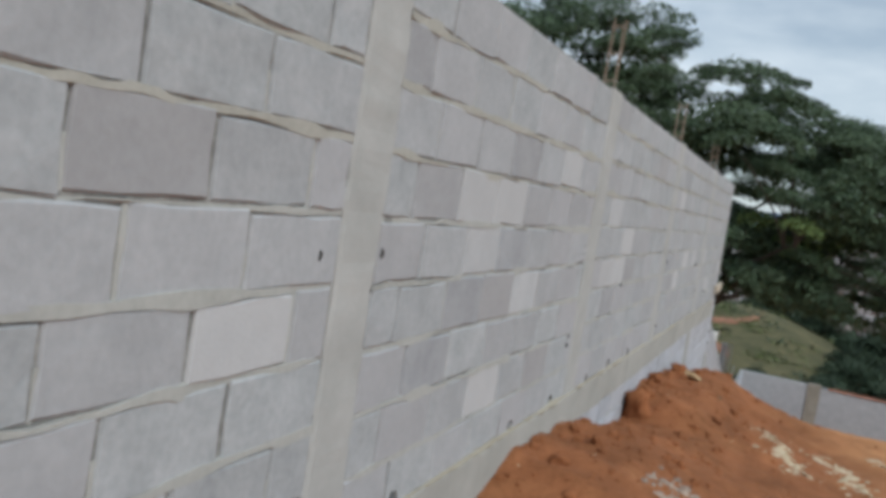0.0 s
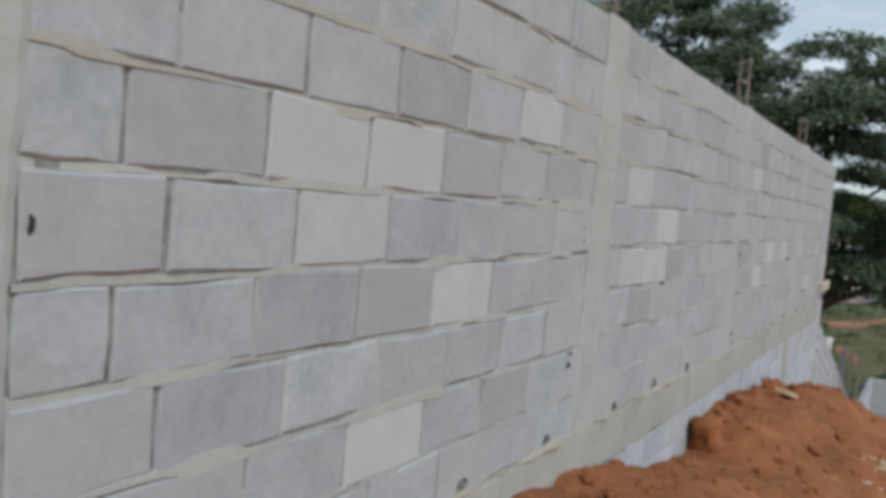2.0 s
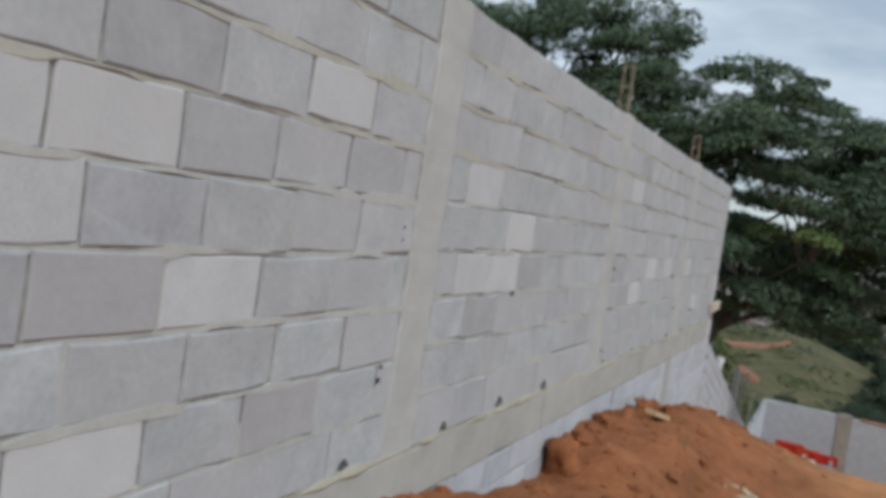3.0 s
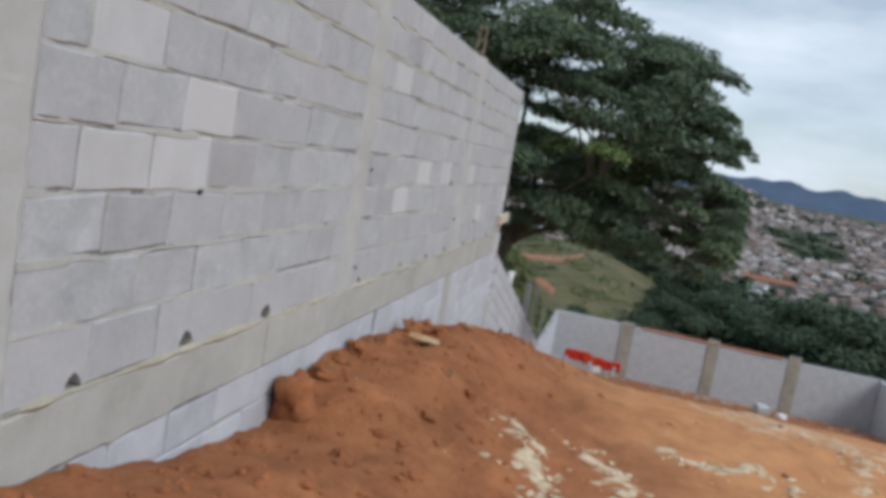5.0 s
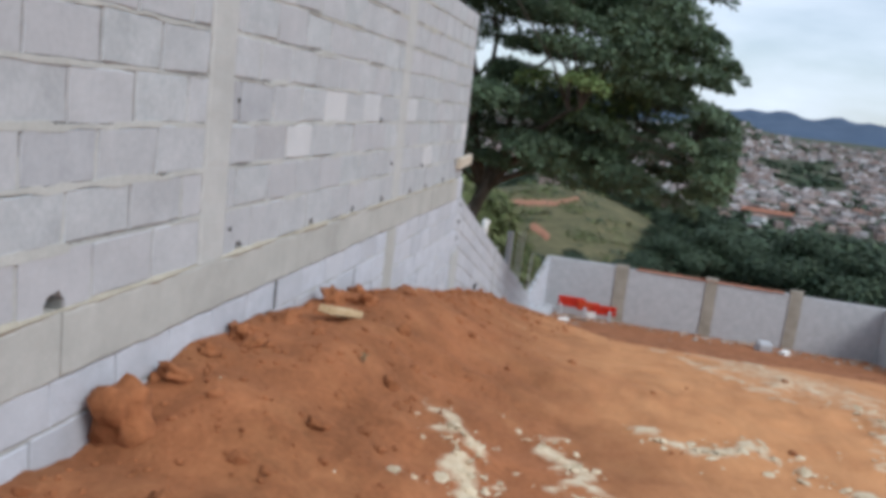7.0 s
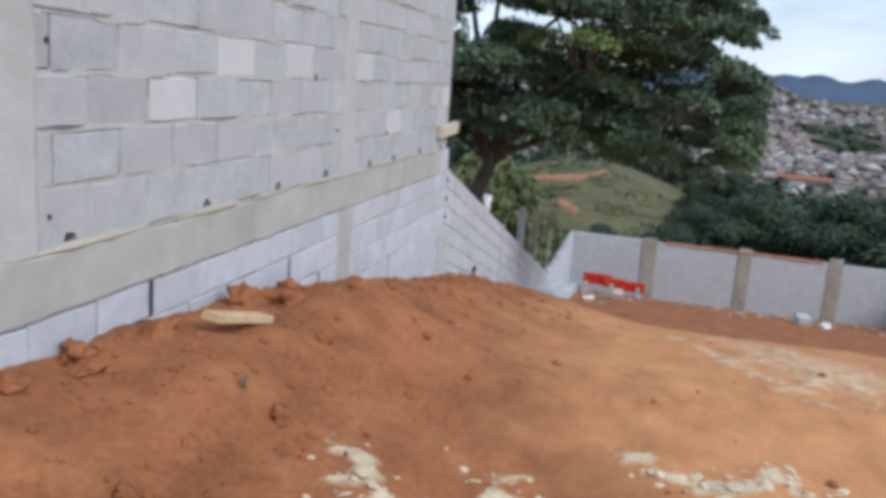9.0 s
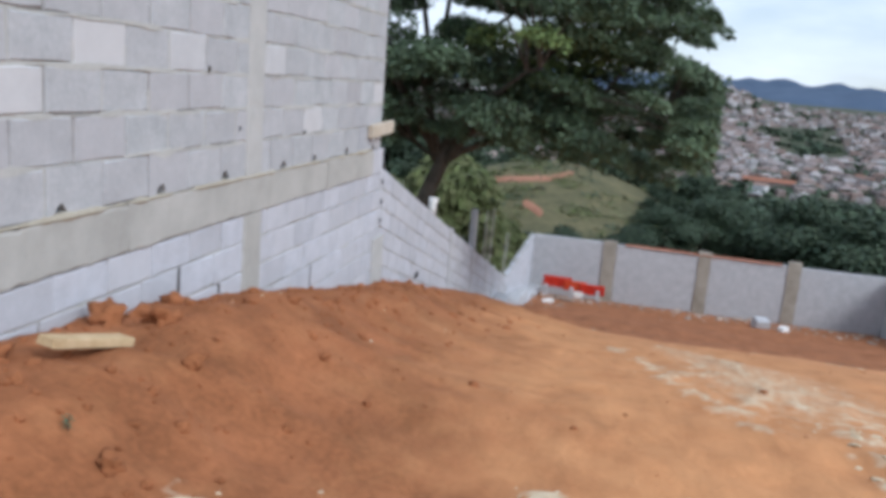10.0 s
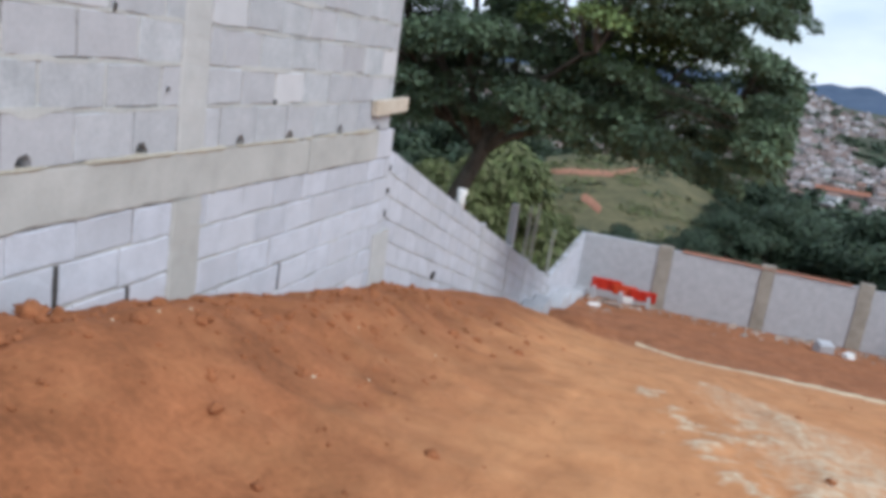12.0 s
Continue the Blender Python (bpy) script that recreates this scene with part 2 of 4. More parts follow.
def tube(points, radii, sides=8):
    """A tapered, closed tube along points."""
    verts, faces = [], []
    pts = [Vector(p) for p in points]
    for i, p in enumerate(pts):
        way = (pts[min(i + 1, len(pts) - 1)] - pts[max(i - 1, 0)]).normalized()
        a = way.orthogonal().normalized()
        c = way.cross(a)
        for s in range(sides):
            t = 2 * math.pi * s / sides
            verts.append(p + (a * math.cos(t) + c * math.sin(t)) * radii[i])
    for i in range(len(pts) - 1):
        for s in range(sides):
            faces.append([i * sides + s, i * sides + (s + 1) % sides, (i + 1) * sides + (s + 1) % sides, (i + 1) * sides + s])
    faces.append(list(range(sides))[::-1])
    faces.append([(len(pts) - 1) * sides + s for s in range(sides)])
    return verts, faces


ICO = bmesh.new()
bmesh.ops.create_icosphere(ICO, subdivisions=3, radius=1.0)
ICO.verts.index_update()
ICO_V, ICO_F = [v.co.copy() for v in ICO.verts], [[v.index for v in f.verts] for f in ICO.faces]
ICO.free()
ICO = bmesh.new()
bmesh.ops.create_icosphere(ICO, subdivisions=1, radius=1.0)
ICO.verts.index_update()
PEB_V, PEB_F = [v.co.copy() for v in ICO.verts], [[v.index for v in f.verts] for f in ICO.faces]
ICO.free()


def lump(x, y, z, rx, ry, rz, rough=0.35, fine=False):
    """An uneven clod or stone."""
    seed = Vector((random.uniform(0, 90), random.uniform(0, 90), random.uniform(0, 90)))
    turn = Euler((random.uniform(-0.4, 0.4), random.uniform(-0.4, 0.4), random.uniform(0, 6.3))).to_matrix()
    vs, fs = (ICO_V, ICO_F) if fine else (PEB_V, PEB_F)
    out = []
    for v in vs:
        k = 1 + rough * noise.noise(v * 1.3 + seed) + rough * 0.5 * noise.noise(v * 3.1 + seed) + (rough * 0.35 * noise.noise(v * 6.5 + seed) if fine else 0)
        out.append(turn @ Vector((v.x * rx * k, v.y * ry * k, v.z * rz * k)) + Vector((x, y, z)))
    return out, fs


# ---- lie of the land ----
FLOOR_Y = [-8, 0.3, 4.2, 7.8, 11, 14, 16, 19, 24.7, 34, 38, 60]
FLOOR_Z = [0.2, 0.05, -0.2, -0.42, -0.6, -1.15, -1.65, -2.45, -4.15, -5.63, -6.4, -11]
CREST_Y = [2.6, 3.6, 4.3, 5.4, 6.2, 6.8, 7.4, 7.8, 8.5, 9.2, 10.0, 11.0, 12.0, 12.8, 13.5, 14.7, 16, 19, 24]
CREST_Z = [-0.1, 0.03, 0.30, 0.22, 0.07, -0.10, -0.20, -0.08, 0.02, 0.0, -0.14, -0.30, -0.46, -0.66, -0.80, -1.02, -1.35, -2.1, -4.0]
RIDGE_Y = [3.0, 4.4, 5.5, 6.5, 7.4, 8.2, 9.0, 10.0, 11.0, 12.0, 13.0, 14.2, 15.5, 18]
RIDGE_Z = [0.0, 0.02, 0.02, 0.02, 0.08, 0.04, 0.05, 0.08, 0.14, 0.08, 0.12, 0.08, 0.02, 0.0]
CRUSTS = [[(1.17, 8.78), (1.36, 8.3), (1.46, 7.85)], [(1.6, 9.25), (1.87, 8.83), (1.93, 8.1), (2.02, 7.95)],
          [(2.22, 9.75), (2.45, 9.46), (2.83, 9.79), (2.98, 9.55), (3.3, 9.25)], [(3.8, 11.5), (3.83, 10.64), (3.55, 9.77)],
          [(3.06, 15.9), (3.46, 14.9), (3.56, 13.4), (3.49, 12.4), (3.2, 11.4)], [(2.5, 14.2), (2.95, 12.2), (3.3, 11.0)], [(3.0, 13.0), (3.9, 12.6), (4.5, 11.9)], [(3.2, 13.6), (3.7, 12.0), (4.3, 11.2), (4.6, 10.2)], [(4.6, 13.5), (5.2, 12.4), (5.3, 11.2)]]


def floor_level(y):
    return float(np.interp(y, FLOOR_Y, FLOOR_Z))


def smooth01(t):
    t = min(max(t, 0.0), 1.0)
    return t * t * (3 - 2 * t)


def crust_at(x, y):
    """How strongly the pale crust shows, from 0 to 1."""
    best = 9.0
    for line in CRUSTS:
        for (ax, ay), (bx, by) in zip(line, line[1:]):
            dx, dy = bx - ax, by - ay
            t = min(max(((x - ax) * dx + (y - ay) * dy) / (dx * dx + dy * dy), 0), 1)
            best = min(best, math.hypot(x - ax - t * dx, y - ay - t * dy))
    d = best + 0.20 * noise.fractal(Vector((x * 5.5, y * 5.5, 3.0)), 0.8, 2.1, 4)
    return smooth01(1 - d / 0.11)


def mound_at(x, y):
    if y < 2.6 or y > 26:
        return 0.0
    up = float(np.interp(y, CREST_Y, CREST_Z)) - floor_level(y)
    ridge = float(np.interp(y, RIDGE_Y, RIDGE_Z)) * math.exp(-((x - 0.5) / 0.32) ** 2)
    reach = 1.75 + 0.25 * noise.noise(Vector((y * 0.9, 0, 7)))
    if y > 13:
        reach += 0.12 * (y - 13)
    return max(up, 0) * smooth01(1 - (max(x, 0) - 0.12) / reach) + ridge


def yard_level(x, y):
    z = floor_level(y) + mound_at(x, y)
    near = smooth01((y + 2) / 3)
    soft = mound_at(x, y) > 0.05
    z += 0.05 * noise.noise(Vector((x * 0.7, y * 0.7, 0))) + 0.018 * noise.noise(Vector((x * 2.6, y * 2.6, 5)))
    z += (0.024 if soft else 0.013) * noise.fractal(Vector((x * 4.2, y * 4.2, 9)), 1.0, 2.0, 3) * near
    if soft:
        z += 0.045 * noise.noise(Vector((x * 2.0, y * 2.0, 15))) - 0.04 * abs(noise.noise(Vector((x * 1.5 + y * 0.5, y * 2.4, 33)))) + 0.022 * abs(noise.noise(Vector((x * 6.5, y * 6.5, 21)))) + 0.012 * noise.noise(Vector((x * 11, y * 11, 27)))
    return z + 0.02 * crust_at(x, y) if 7 < y < 17 and x > 0.9 else z


def land_level(x, y):
    """The hillside outside the lot, the valley and the far slopes."""
    d = math.hypot(x - 2, y - 6)
    az = math.degrees(math.atan2(x - 2, max(y - 6, 0.01)))
    z = float(np.interp(d, [0, 28, 45, 90, 160, 300, 520, 800, 1150, 1600, 2400, 4800], [-2, -6.2, -9, -16, -29, -46, -57, -51, -24, 2, 10, 20]))
    hill = math.exp(-(((x + 4) / 19) ** 2) - ((y - 92) / 26) ** 2)
    z += 10.0 * hill
    z += min(d / 300, 1) * (6 * noise.noise(Vector((x / 260, y / 260, 2))) + 2 * noise.noise(Vector((x / 90, y / 90, 4))))
    if d > 900:
        z += min((d - 900) / 500, 1) * 24 * math.exp(-((az - 6.2) / 2.2) ** 2)
    return z


def ground_level(x, y):
    inside = smooth01((x + 0.5) / 0.4) * smooth01((11.6 - x) / 0.6) * smooth01((34.8 - y) / 0.5)
    if inside >= 1:
        return yard_level(x, y)
    out = land_level(x, y)
    if y < 34:
        beside = floor_level(y) - 0.25 - max(0, -x - 2) * 0.06
        far = smooth01((math.hypot(x - 2, y - 6) - 30) / 25)
        out = beside * (1 - far) + out * far
    return yard_level(x, y) * inside + out * (1 - inside) if inside > 0 else out


def lines(*spans):
    out = []
    for a, b, step in spans:
        out += list(np.arange(a, b - 1e-6, step))
    return out


def grow(start, end, step, rate):
    out, v, s = [], start, step
    while v < end:
        out.append(v)
        v, s = v + s, s * rate
    return out + [end]


def build_ground():
    xs = [-v for v in grow(0.8, 4800, 0.5, 1.22)][::-1] + lines((-0.6, 0, 0.2), (0.0, 4.6, 0.06), (4.6, 12.2, 0.3)) + grow(12.4, 4800, 0.6, 1.16)
    ys = [-v for v in grow(6.0, 4800, 1.5, 1.4)][::-1] + lines((-5, 2.4, 0.3), (2.4, 14.5, 0.065), (14.5, 20, 0.12), (20, 36, 0.28)) + grow(36.2, 4800, 0.6, 1.055)
    verts = [(x, y, ground_level(x, y)) for y in ys for x in xs]
    w = len(xs)
    faces = [[j * w + i, j * w + i + 1, (j + 1) * w + i + 1, (j + 1) * w + i] for j in range(len(ys) - 1) for i in range(w - 1)]
    ob = tagged(new("ground", mesh_of("ground", verts, faces, SOIL, True)), "bare red and ochre earth falling to a green valley", "ground", kind="structure")
    me = ob.data
    for m in (GRASS, RED_TRACK, VALLEY):
        me.materials.append(m)
    ochre, crust = (me.attributes.new(k, "FLOAT", "POINT") for k in ("ochre", "crust"))
    values_o, values_c = [], []
    for x, y, z in verts:
        if -1 < x < 12 and -6 < y < 35.5:
            far = smooth01((x - float(np.interp(y, [0, 8, 10, 12, 15, 20], [1.8, 1.6, 1.05, 0.6, 0.4, 0.2])) - 0.4 * noise.noise(Vector((x, y, 1)) * 0.9)) / 1.8) * smooth01((25.5 - y) / 3)
            values_o.append(0.62 * far + 0.05)
            trodden = smooth01(1 - math.hypot((x - 3.7) / 1.5, (y - 12.9) / 3.4)) + 0.7 * smooth01(1 - math.hypot((x - 3.2) / 0.9, (y - 15.5) / 2.6))
            values_c.append(max(0.52 * crust_at(x, y) * (0.74 if y > 10.5 else 1.0), 0.32 * min(trodden, 1)) if x > 0.9 and 7 < y < 27 else 0.0)
        else:
            values_o.append(0.0)
            values_c.append(0.0)
    ochre.data.foreach_set("value", values_o)
    crust.data.foreach_set("value", values_c)
    for p in me.polygons:
        x, y, _ = p.center
        d = math.hypot(x - 2, y - 6)
        if -0.4 < x < 11.6 and y < 34.8 or y < 3:
            continue
        p.material_index = 1 if d < 170 else 3
    return ob


build_ground()


def backdrop_mountains():
    verts, faces, n = [], [], 150
    for k, (r, top, low) in enumerate(((3600, 78, -30), (4500, 128, -30))):
        for i in range(n + 1):
            az = radians(-40 + 80 * i / n)
            wav = 30 * noise.noise(Vector((i * 0.16, k * 9, 1))) + 26 * noise.noise(Vector((i * 0.37, k * 9, 4))) + 8 * noise.noise(Vector((i * 0.9, k, 8)))
            for dr, z in ((0, low), (150, (low + top + wav) * 0.55), (320, top + wav), (460, low)):
                verts.append((2 + (r + dr - 160) * math.sin(az), 6 + (r + dr - 160) * math.cos(az), z))
        base = k * (n + 1) * 4
        for i in range(n):
            for j in range(3):
                a = base + i * 4 + j
                faces.append([a, a + 4, a + 5, a + 1])
    tagged(part("backdrop_mountains", (verts, faces), MOUNTAIN, smooth=True), "distant wooded mountain ridges beyond the town, blue haze painted into their colour", "mountains", kind="structure")


backdrop_mountains()


def dirt_track(name, points, width, label):
    """A strip of bare earth laid on the hillside."""
    verts, faces = [], []
    for i in range(61):
        t = i / 60 * (len(points) - 1)
        k = min(int(t), len(points) - 2)
        x, y = (points[k][c] + (points[k + 1][c] - points[k][c]) * (t - k) for c in (0, 1))
        w = width * (1 + 0.5 * noise.noise(Vector((i * 0.3, 2, 2)))) * min(1, 0.3 + i / 6, 0.3 + (60 - i) / 6)
        for off in (-w, -w * 0.5, 0, w * 0.5, w):
            yy = y + off + 0.3 * noise.noise(Vector((i * 0.5, off, 3)))
            verts.append((x, yy, land_level(x, yy) + (0.10 if abs(off) < w else 0.02)))
        if i:
            faces += [[5 * i - 5 + j, 5 * i + j, 5 * i + j + 1, 5 * i - 4 + j] for j in range(4)]
    tagged(part(name, (verts, faces), RED_TRACK), label, "dirt track", kind="structure")


def hillside_spot(az, drop):
    """Where a line of sight, so many degrees below level, meets the grassy hill."""
    d = 52.0
    while d < 130:
        x, y = 2 + d * math.sin(radians(az)), 6 + d * math.cos(radians(az))
        if 1.1 - d * math.tan(radians(drop)) < land_level(x, y):
            break
        d += 0.25
    return x, y


dirt_track("track_upper", [hillside_spot(a, e) for a, e in ((-8.2, 6.4), (-6.0, 6.15), (-4.2, 5.95), (-2.6, 5.4), (-1.2, 4.9))], 1.0, "bare red earth track crossing the grassy hillside")
dirt_track("track_lower", [hillside_spot(a, e) for a, e in ((-5.7, 7.7), (-5.0, 8.0), (-4.3, 8.4))], 1.0, "patch of bare red earth on the grassy hillside")

# ---- block wall along the lot ----
TOP, COURSE, MODULE = 2.29, 0.21, 0.395
BEAM_TOP, BEAM_LOW, WALL_END = 0.40, 0.15, 14.60
PILLARS = [(-0.75, -0.51), (2.32, 2.55), (5.26, 5.52), (8.28, 8.52), (11.53, 11.77)]
# each bay: its ends, and where an upright joint stands in even and odd courses
BAYS = [(-3.4, -0.75, -1.2, -1.0), (-0.51, 2.32, 1.50, 1.34), (2.55, 5.26, 2.88, 2.76), (5.52, 8.28, 6.30, 6.13), (8.52, 11.53, 8.81, 9.0), (11.77, 14.60, 12.31, 12.12)]
BED_SHIFT = [0, 0, -0.014, 0.014, 0.018, 0.018]
# blocks that stand out: course from the top, a place along the wall
PALE_AT = [(5, 1.9), (2, 4.65), (3, 3.3), (3, 3.72), (4, 3.45), (5, 4.1), (7, 3.6), (4, 6.5), (5, 6.3), (6, 9.4), (5, 10.05), (7, 12.7)]
GREY_AT = [(2, 3.85), (3, 4.1), (4, 3.85), (5, 3.75), (3, 2.95), (5, 3.35), (6, 3.1), (3, 1.6), (5, 6.75), (6, 7.3), (5, 8.8), (6, 9.0)]
HOLES = [-0.2, 0.9, 1.75, 2.95, 4.25, 4.97, 5.86, 6.53, 7.28, 8.69, 9.70, 10.51, 11.2, 12.15, 12.77, 13.55, 14.3]
TIE_HOLES = [(2.22, 1.33, 0.005, 0.016), (2.58, 1.33, 0.0055, 0.018), (5.18, 1.29, 0.004, 0.006), (5.18, 1.34, 0.004, 0.006), (5.14, 0.74, 0.008, 0.011), (5.15, 0.79, 0.006, 0.010), (6.47, 1.04, 0.013, 0.012),
             (8.58, 1.16, 0.010, 0.012), (8.575, 0.53, 0.009, 0.010), (11.0, 1.07, 0.011, 0.022), (11.42, 0.72, 0.010, 0.012), (12.52, 0.65, 0.012, 0.014)]
# Near-black colour that stands in for the shade inside small holes.
HOLE_SHADE = material("hole_shade", (0.03, 0.028, 0.025), (0.07, 0.065, 0.06), 20, 100, 1.0, 0)
BLOCK_MESHES = {}


def block_mesh(length, height, depth=0.11, mat=BLOCK, shear=0.0):
    """A block centred on its front face, from a small stock of shapes."""
    key = (round(length, 2), round(height, 2), random.randrange(4), mat.name, shear)
    if key not in BLOCK_MESHES:
        w, h = length / 2, height / 2
        ring = [(-w, -h), (-w / 3, -h), (w / 3, -h), (w, -h), (w, 0), (w, h), (w / 3, h), (-w / 3, h), (-w, h), (-w, 0)]
        ring = [(a + random.gauss(0, 0.0022), b + random.gauss(0, 0.0024)) for a, b in ring]
        v, n = [], len(ring)
        for depth_in, inset in ((-depth, 0.0), (-0.006, 0.0), (0.0, 0.006)):
            v += [(depth_in + (random.gauss(0, 0.0012) if depth_in > -0.01 else 0), a - math.copysign(inset, a) * (abs(a) > w * 0.6), b - math.copysign(inset, b) * (abs(b) > h * 0.6)) for a, b in ring]
        f = [[k * n + i, k * n + (i + 1) % n, (k + 1) * n + (i + 1) % n, (k + 1) * n + i] for k in (0, 1) for i in range(n)] + [list(range(2 * n, 3 * n))]
        v = [(a[0], a[1], a[2] + shear * a[1]) for a in v]
        BLOCK_MESHES[key] = mesh_of("block", v, f, mat)
    return BLOCK_MESHES[key]


def place_block(parent, y, z, length, height, mat=BLOCK, x=0.0, shear=0.0):
    ob = new("block", block_mesh(length, height, mat=mat, shear=shear))
    ob.parent = parent
    turn = Matrix.LocRotScale((x + random.uniform(-0.0015, 0.0015), y, z + random.uniform(-0.0035, 0.0035)), Euler((random.gauss(0, 0.008), 0, random.gauss(0, 0.003))), None)
    ob.matrix_basis = turn
    return ob


def notched_block(parent, y0, y1, z0, z1, yh, r):
    """A block with a rough arched hole broken into its lower edge."""
    arch = [(yh + r * math.cos(math.pi * k / 8) * random.uniform(0.85, 1.15), z0 + 1.25 * r * math.sin(math.pi * k / 8) * random.uniform(0.85, 1.1)) for k in range(9)]
    rim = [(y0, z1), (y0, z0)] + [(a, max(b, z0)) for a, b in arch[::-1]] + [(y1, z0), (y1, z1)]
    n = len(rim)
    verts = [(0, a, b) for a, b in rim] + [(-0.11, a, b) for a, b in rim]
    faces = [list(range(n)), list(range(2 * n - 1, n - 1, -1))] + [[i, i + n, (i + 1) % n + n, (i + 1) % n] for i in range(n)]
    return part("block", (verts, faces), BLOCK, parent)


def bed_strip(y0, y1, z, half=0.010, fill=0.75, x=0.0, slope=0.0, seed=0.0):
    """Uneven mortar squeezed out along a bed joint."""
    verts, faces = [], []
    n = max(3, int((y1 - y0) / 0.035))
    for i in range(n + 1):
        y = y0 + (y1 - y0) * i / n
        a = noise.noise(Vector((y * 2.3, z * 11 + seed, 1)))
        b = noise.noise(Vector((y * 9, z * 11 + seed, 3)))
        g = noise.noise(Vector((y * 5.2, z * 17 + seed, 8)))
        out = -0.0085 + 0.0108 * smooth01((a + 0.6 * g + fill - 0.25) * 2.4) + 0.001 * b
        h = half * (0.85 + 0.45 * b + 0.4 * a + 0.7 * smooth01((noise.noise(Vector((y * 3.1, z * 23 + seed, 12))) - 0.12) * 3.0))
        low = 1.0 - 0.75 * smooth01((noise.noise(Vector((y * 2.3, z * 41 + seed, 9))) + 0.35 * g - 0.12) * 5.0)
        crack = 1.0 - 0.9 * smooth01((noise.noise(Vector((y * 1.9, z * 31 + seed, 5))) + 0.35 * b - 0.02) * 5.0)
        c = z + 0.006 * noise.noise(Vector((y * 5, z * 7, 6))) + slope * (y - y0)
        verts += [(x - 0.011, y, c - h * max(low, 0.7) * 1.1), (x + out, y, c - h * low * (0.85 - 0.2 * g)), (x + out, y, c + h * crack * (0.9 + 0.3 * g)), (x - 0.011, y, c + h * crack * 1.1)]
        if i:
            k = 4 * i
            faces += [[k - 4 + j, k + j, k + j + 1, k - 3 + j] for j in range(3)]
    return verts, faces


def upright_strip(y, z0, z1, x=0.0):
    verts, faces = [], []
    for i in range(7):
        z = z0 + (z1 - z0) * i / 6
        b = noise.noise(Vector((y * 7, z * 14, 3)))
        out = -0.005 + 0.003 * b
        h = 0.007 * (1 + 0.5 * b)
        verts += [(x - 0.011, y - h, z), (x + out, y - h * 0.8, z), (x + out, y + h * 0.8, z), (x - 0.011, y + h, z)]
        if i:
            k = 4 * i
            faces += [[k + j, k - 4 + j, k - 3 + j, k + j + 1] for j in range(3)]
    return verts, faces


def joints(a, b, start):
    """Where blocks begin and end between a and b, with an upright joint at start."""
    cuts, y = [], start - math.ceil((start - a) / MODULE) * MODULE
    while y < b - 0.05:
        if y > a + 0.05:
            cuts.append(y)
        y += MODULE
    return [a] + cuts + [b]


def block_tone(c, a, b):
    if any(c == k and a < y < b for k, y in PALE_AT):
        return BLOCK_PALE
    if any(c == k and a < y < b for k, y in GREY_AT):
        return BLOCK_GREY
    return random.choices((BLOCK, BLOCK_PALE, BLOCK_GREY), (0.94, 0.025, 0.035))[0]


def build_bay(i, bay):
    y0, y1, even, odd = bay
    gaps = []
    low = joints(y0, y1, even)
    for h in HOLES:
        for a, b in zip(low, low[1:]):
            if a <= h < b and b - a > 0.17:
                gaps.append(min(max(h, a + 0.066), b - 0.066))
    edges = [y0] + [v for h in gaps for v in (h - 0.05, h + 0.05)] + [y1]
    core = [box(-0.135, -0.009, y0, y1, BEAM_TOP + COURSE * 0.5, TOP - 0.004), box(-0.14, -0.1355, y0, y1, BEAM_TOP, TOP - 0.01)]
    core += [box(-0.135, -0.009, edges[k], edges[k + 1], BEAM_TOP, BEAM_TOP + COURSE * 0.5) for k in range(0, len(edges), 2)]
    wall = tagged(part(f"wall_bay_{i + 1}", join(*core), JOINT), "unplastered grey concrete block wall panel with rough mortar joints", "wall", kind="structure")
    strips, warm = [], []
    for c in range(9):
        z1 = TOP - COURSE * c + (BED_SHIFT[i] if c else 0)
        z0 = TOP - COURSE * (c + 1) + (BED_SHIFT[i] if c < 8 else 0)
        cuts = joints(y0, y1, odd if c % 2 else even)
        for a, b in zip(cuts, cuts[1:]):
            la, lb = a + random.choice((0.004, 0.006, 0.009)), b - random.choice((0.004, 0.006, 0.009))
            if lb - la < 0.03:
                continue
            hole = [h for h in gaps if la + 0.055 < h < lb - 0.055] if c == 8 else []
            if hole:
                notched_block(wall, la, lb, z0 + 0.007, z1 - 0.007, hole[0], random.uniform(0.040, 0.056))
            else:
                place_block(wall, (la + lb) / 2, (z0 + z1) / 2, lb - la, z1 - z0 - random.choice((0.010, 0.014, 0.018, 0.022)), block_tone(c, a, b))
            if b < y1 and random.random() < 0.5:
                strips.append(upright_strip(b, z0 + 0.008, z1 - 0.008 - random.choice((0, 0, 0.09))))
        if c:
            (warm if c < 4 else strips).append(bed_strip(y0, y1, z1, random.uniform(0.013, 0.018), 0.62 if c < 4 else 0.55, seed=i * 3.7))
    part("mortar", join(*strips), MORTAR, wall)
    part("mortar", join(*warm), MORTAR_WARM, wall, "tan mortar of the upper joints")
    for y, z, w, h in TIE_HOLES:
        if y0 < y < y1:
            # A solid dark plug on the face, painted as the slot's shade.
            part("tie_hole_shade", tube([(-0.004, y - w * 0.2, z - h), (0.0035, y, z - h * 0.4), (0.0035, y + w * 0.3, z + h * 0.5), (-0.004, y, z + h)], [w * 0.6, w, w, w * 0.5], 7), HOLE_SHADE, wall, "dark plug painted as the shade in a formwork tie slot")


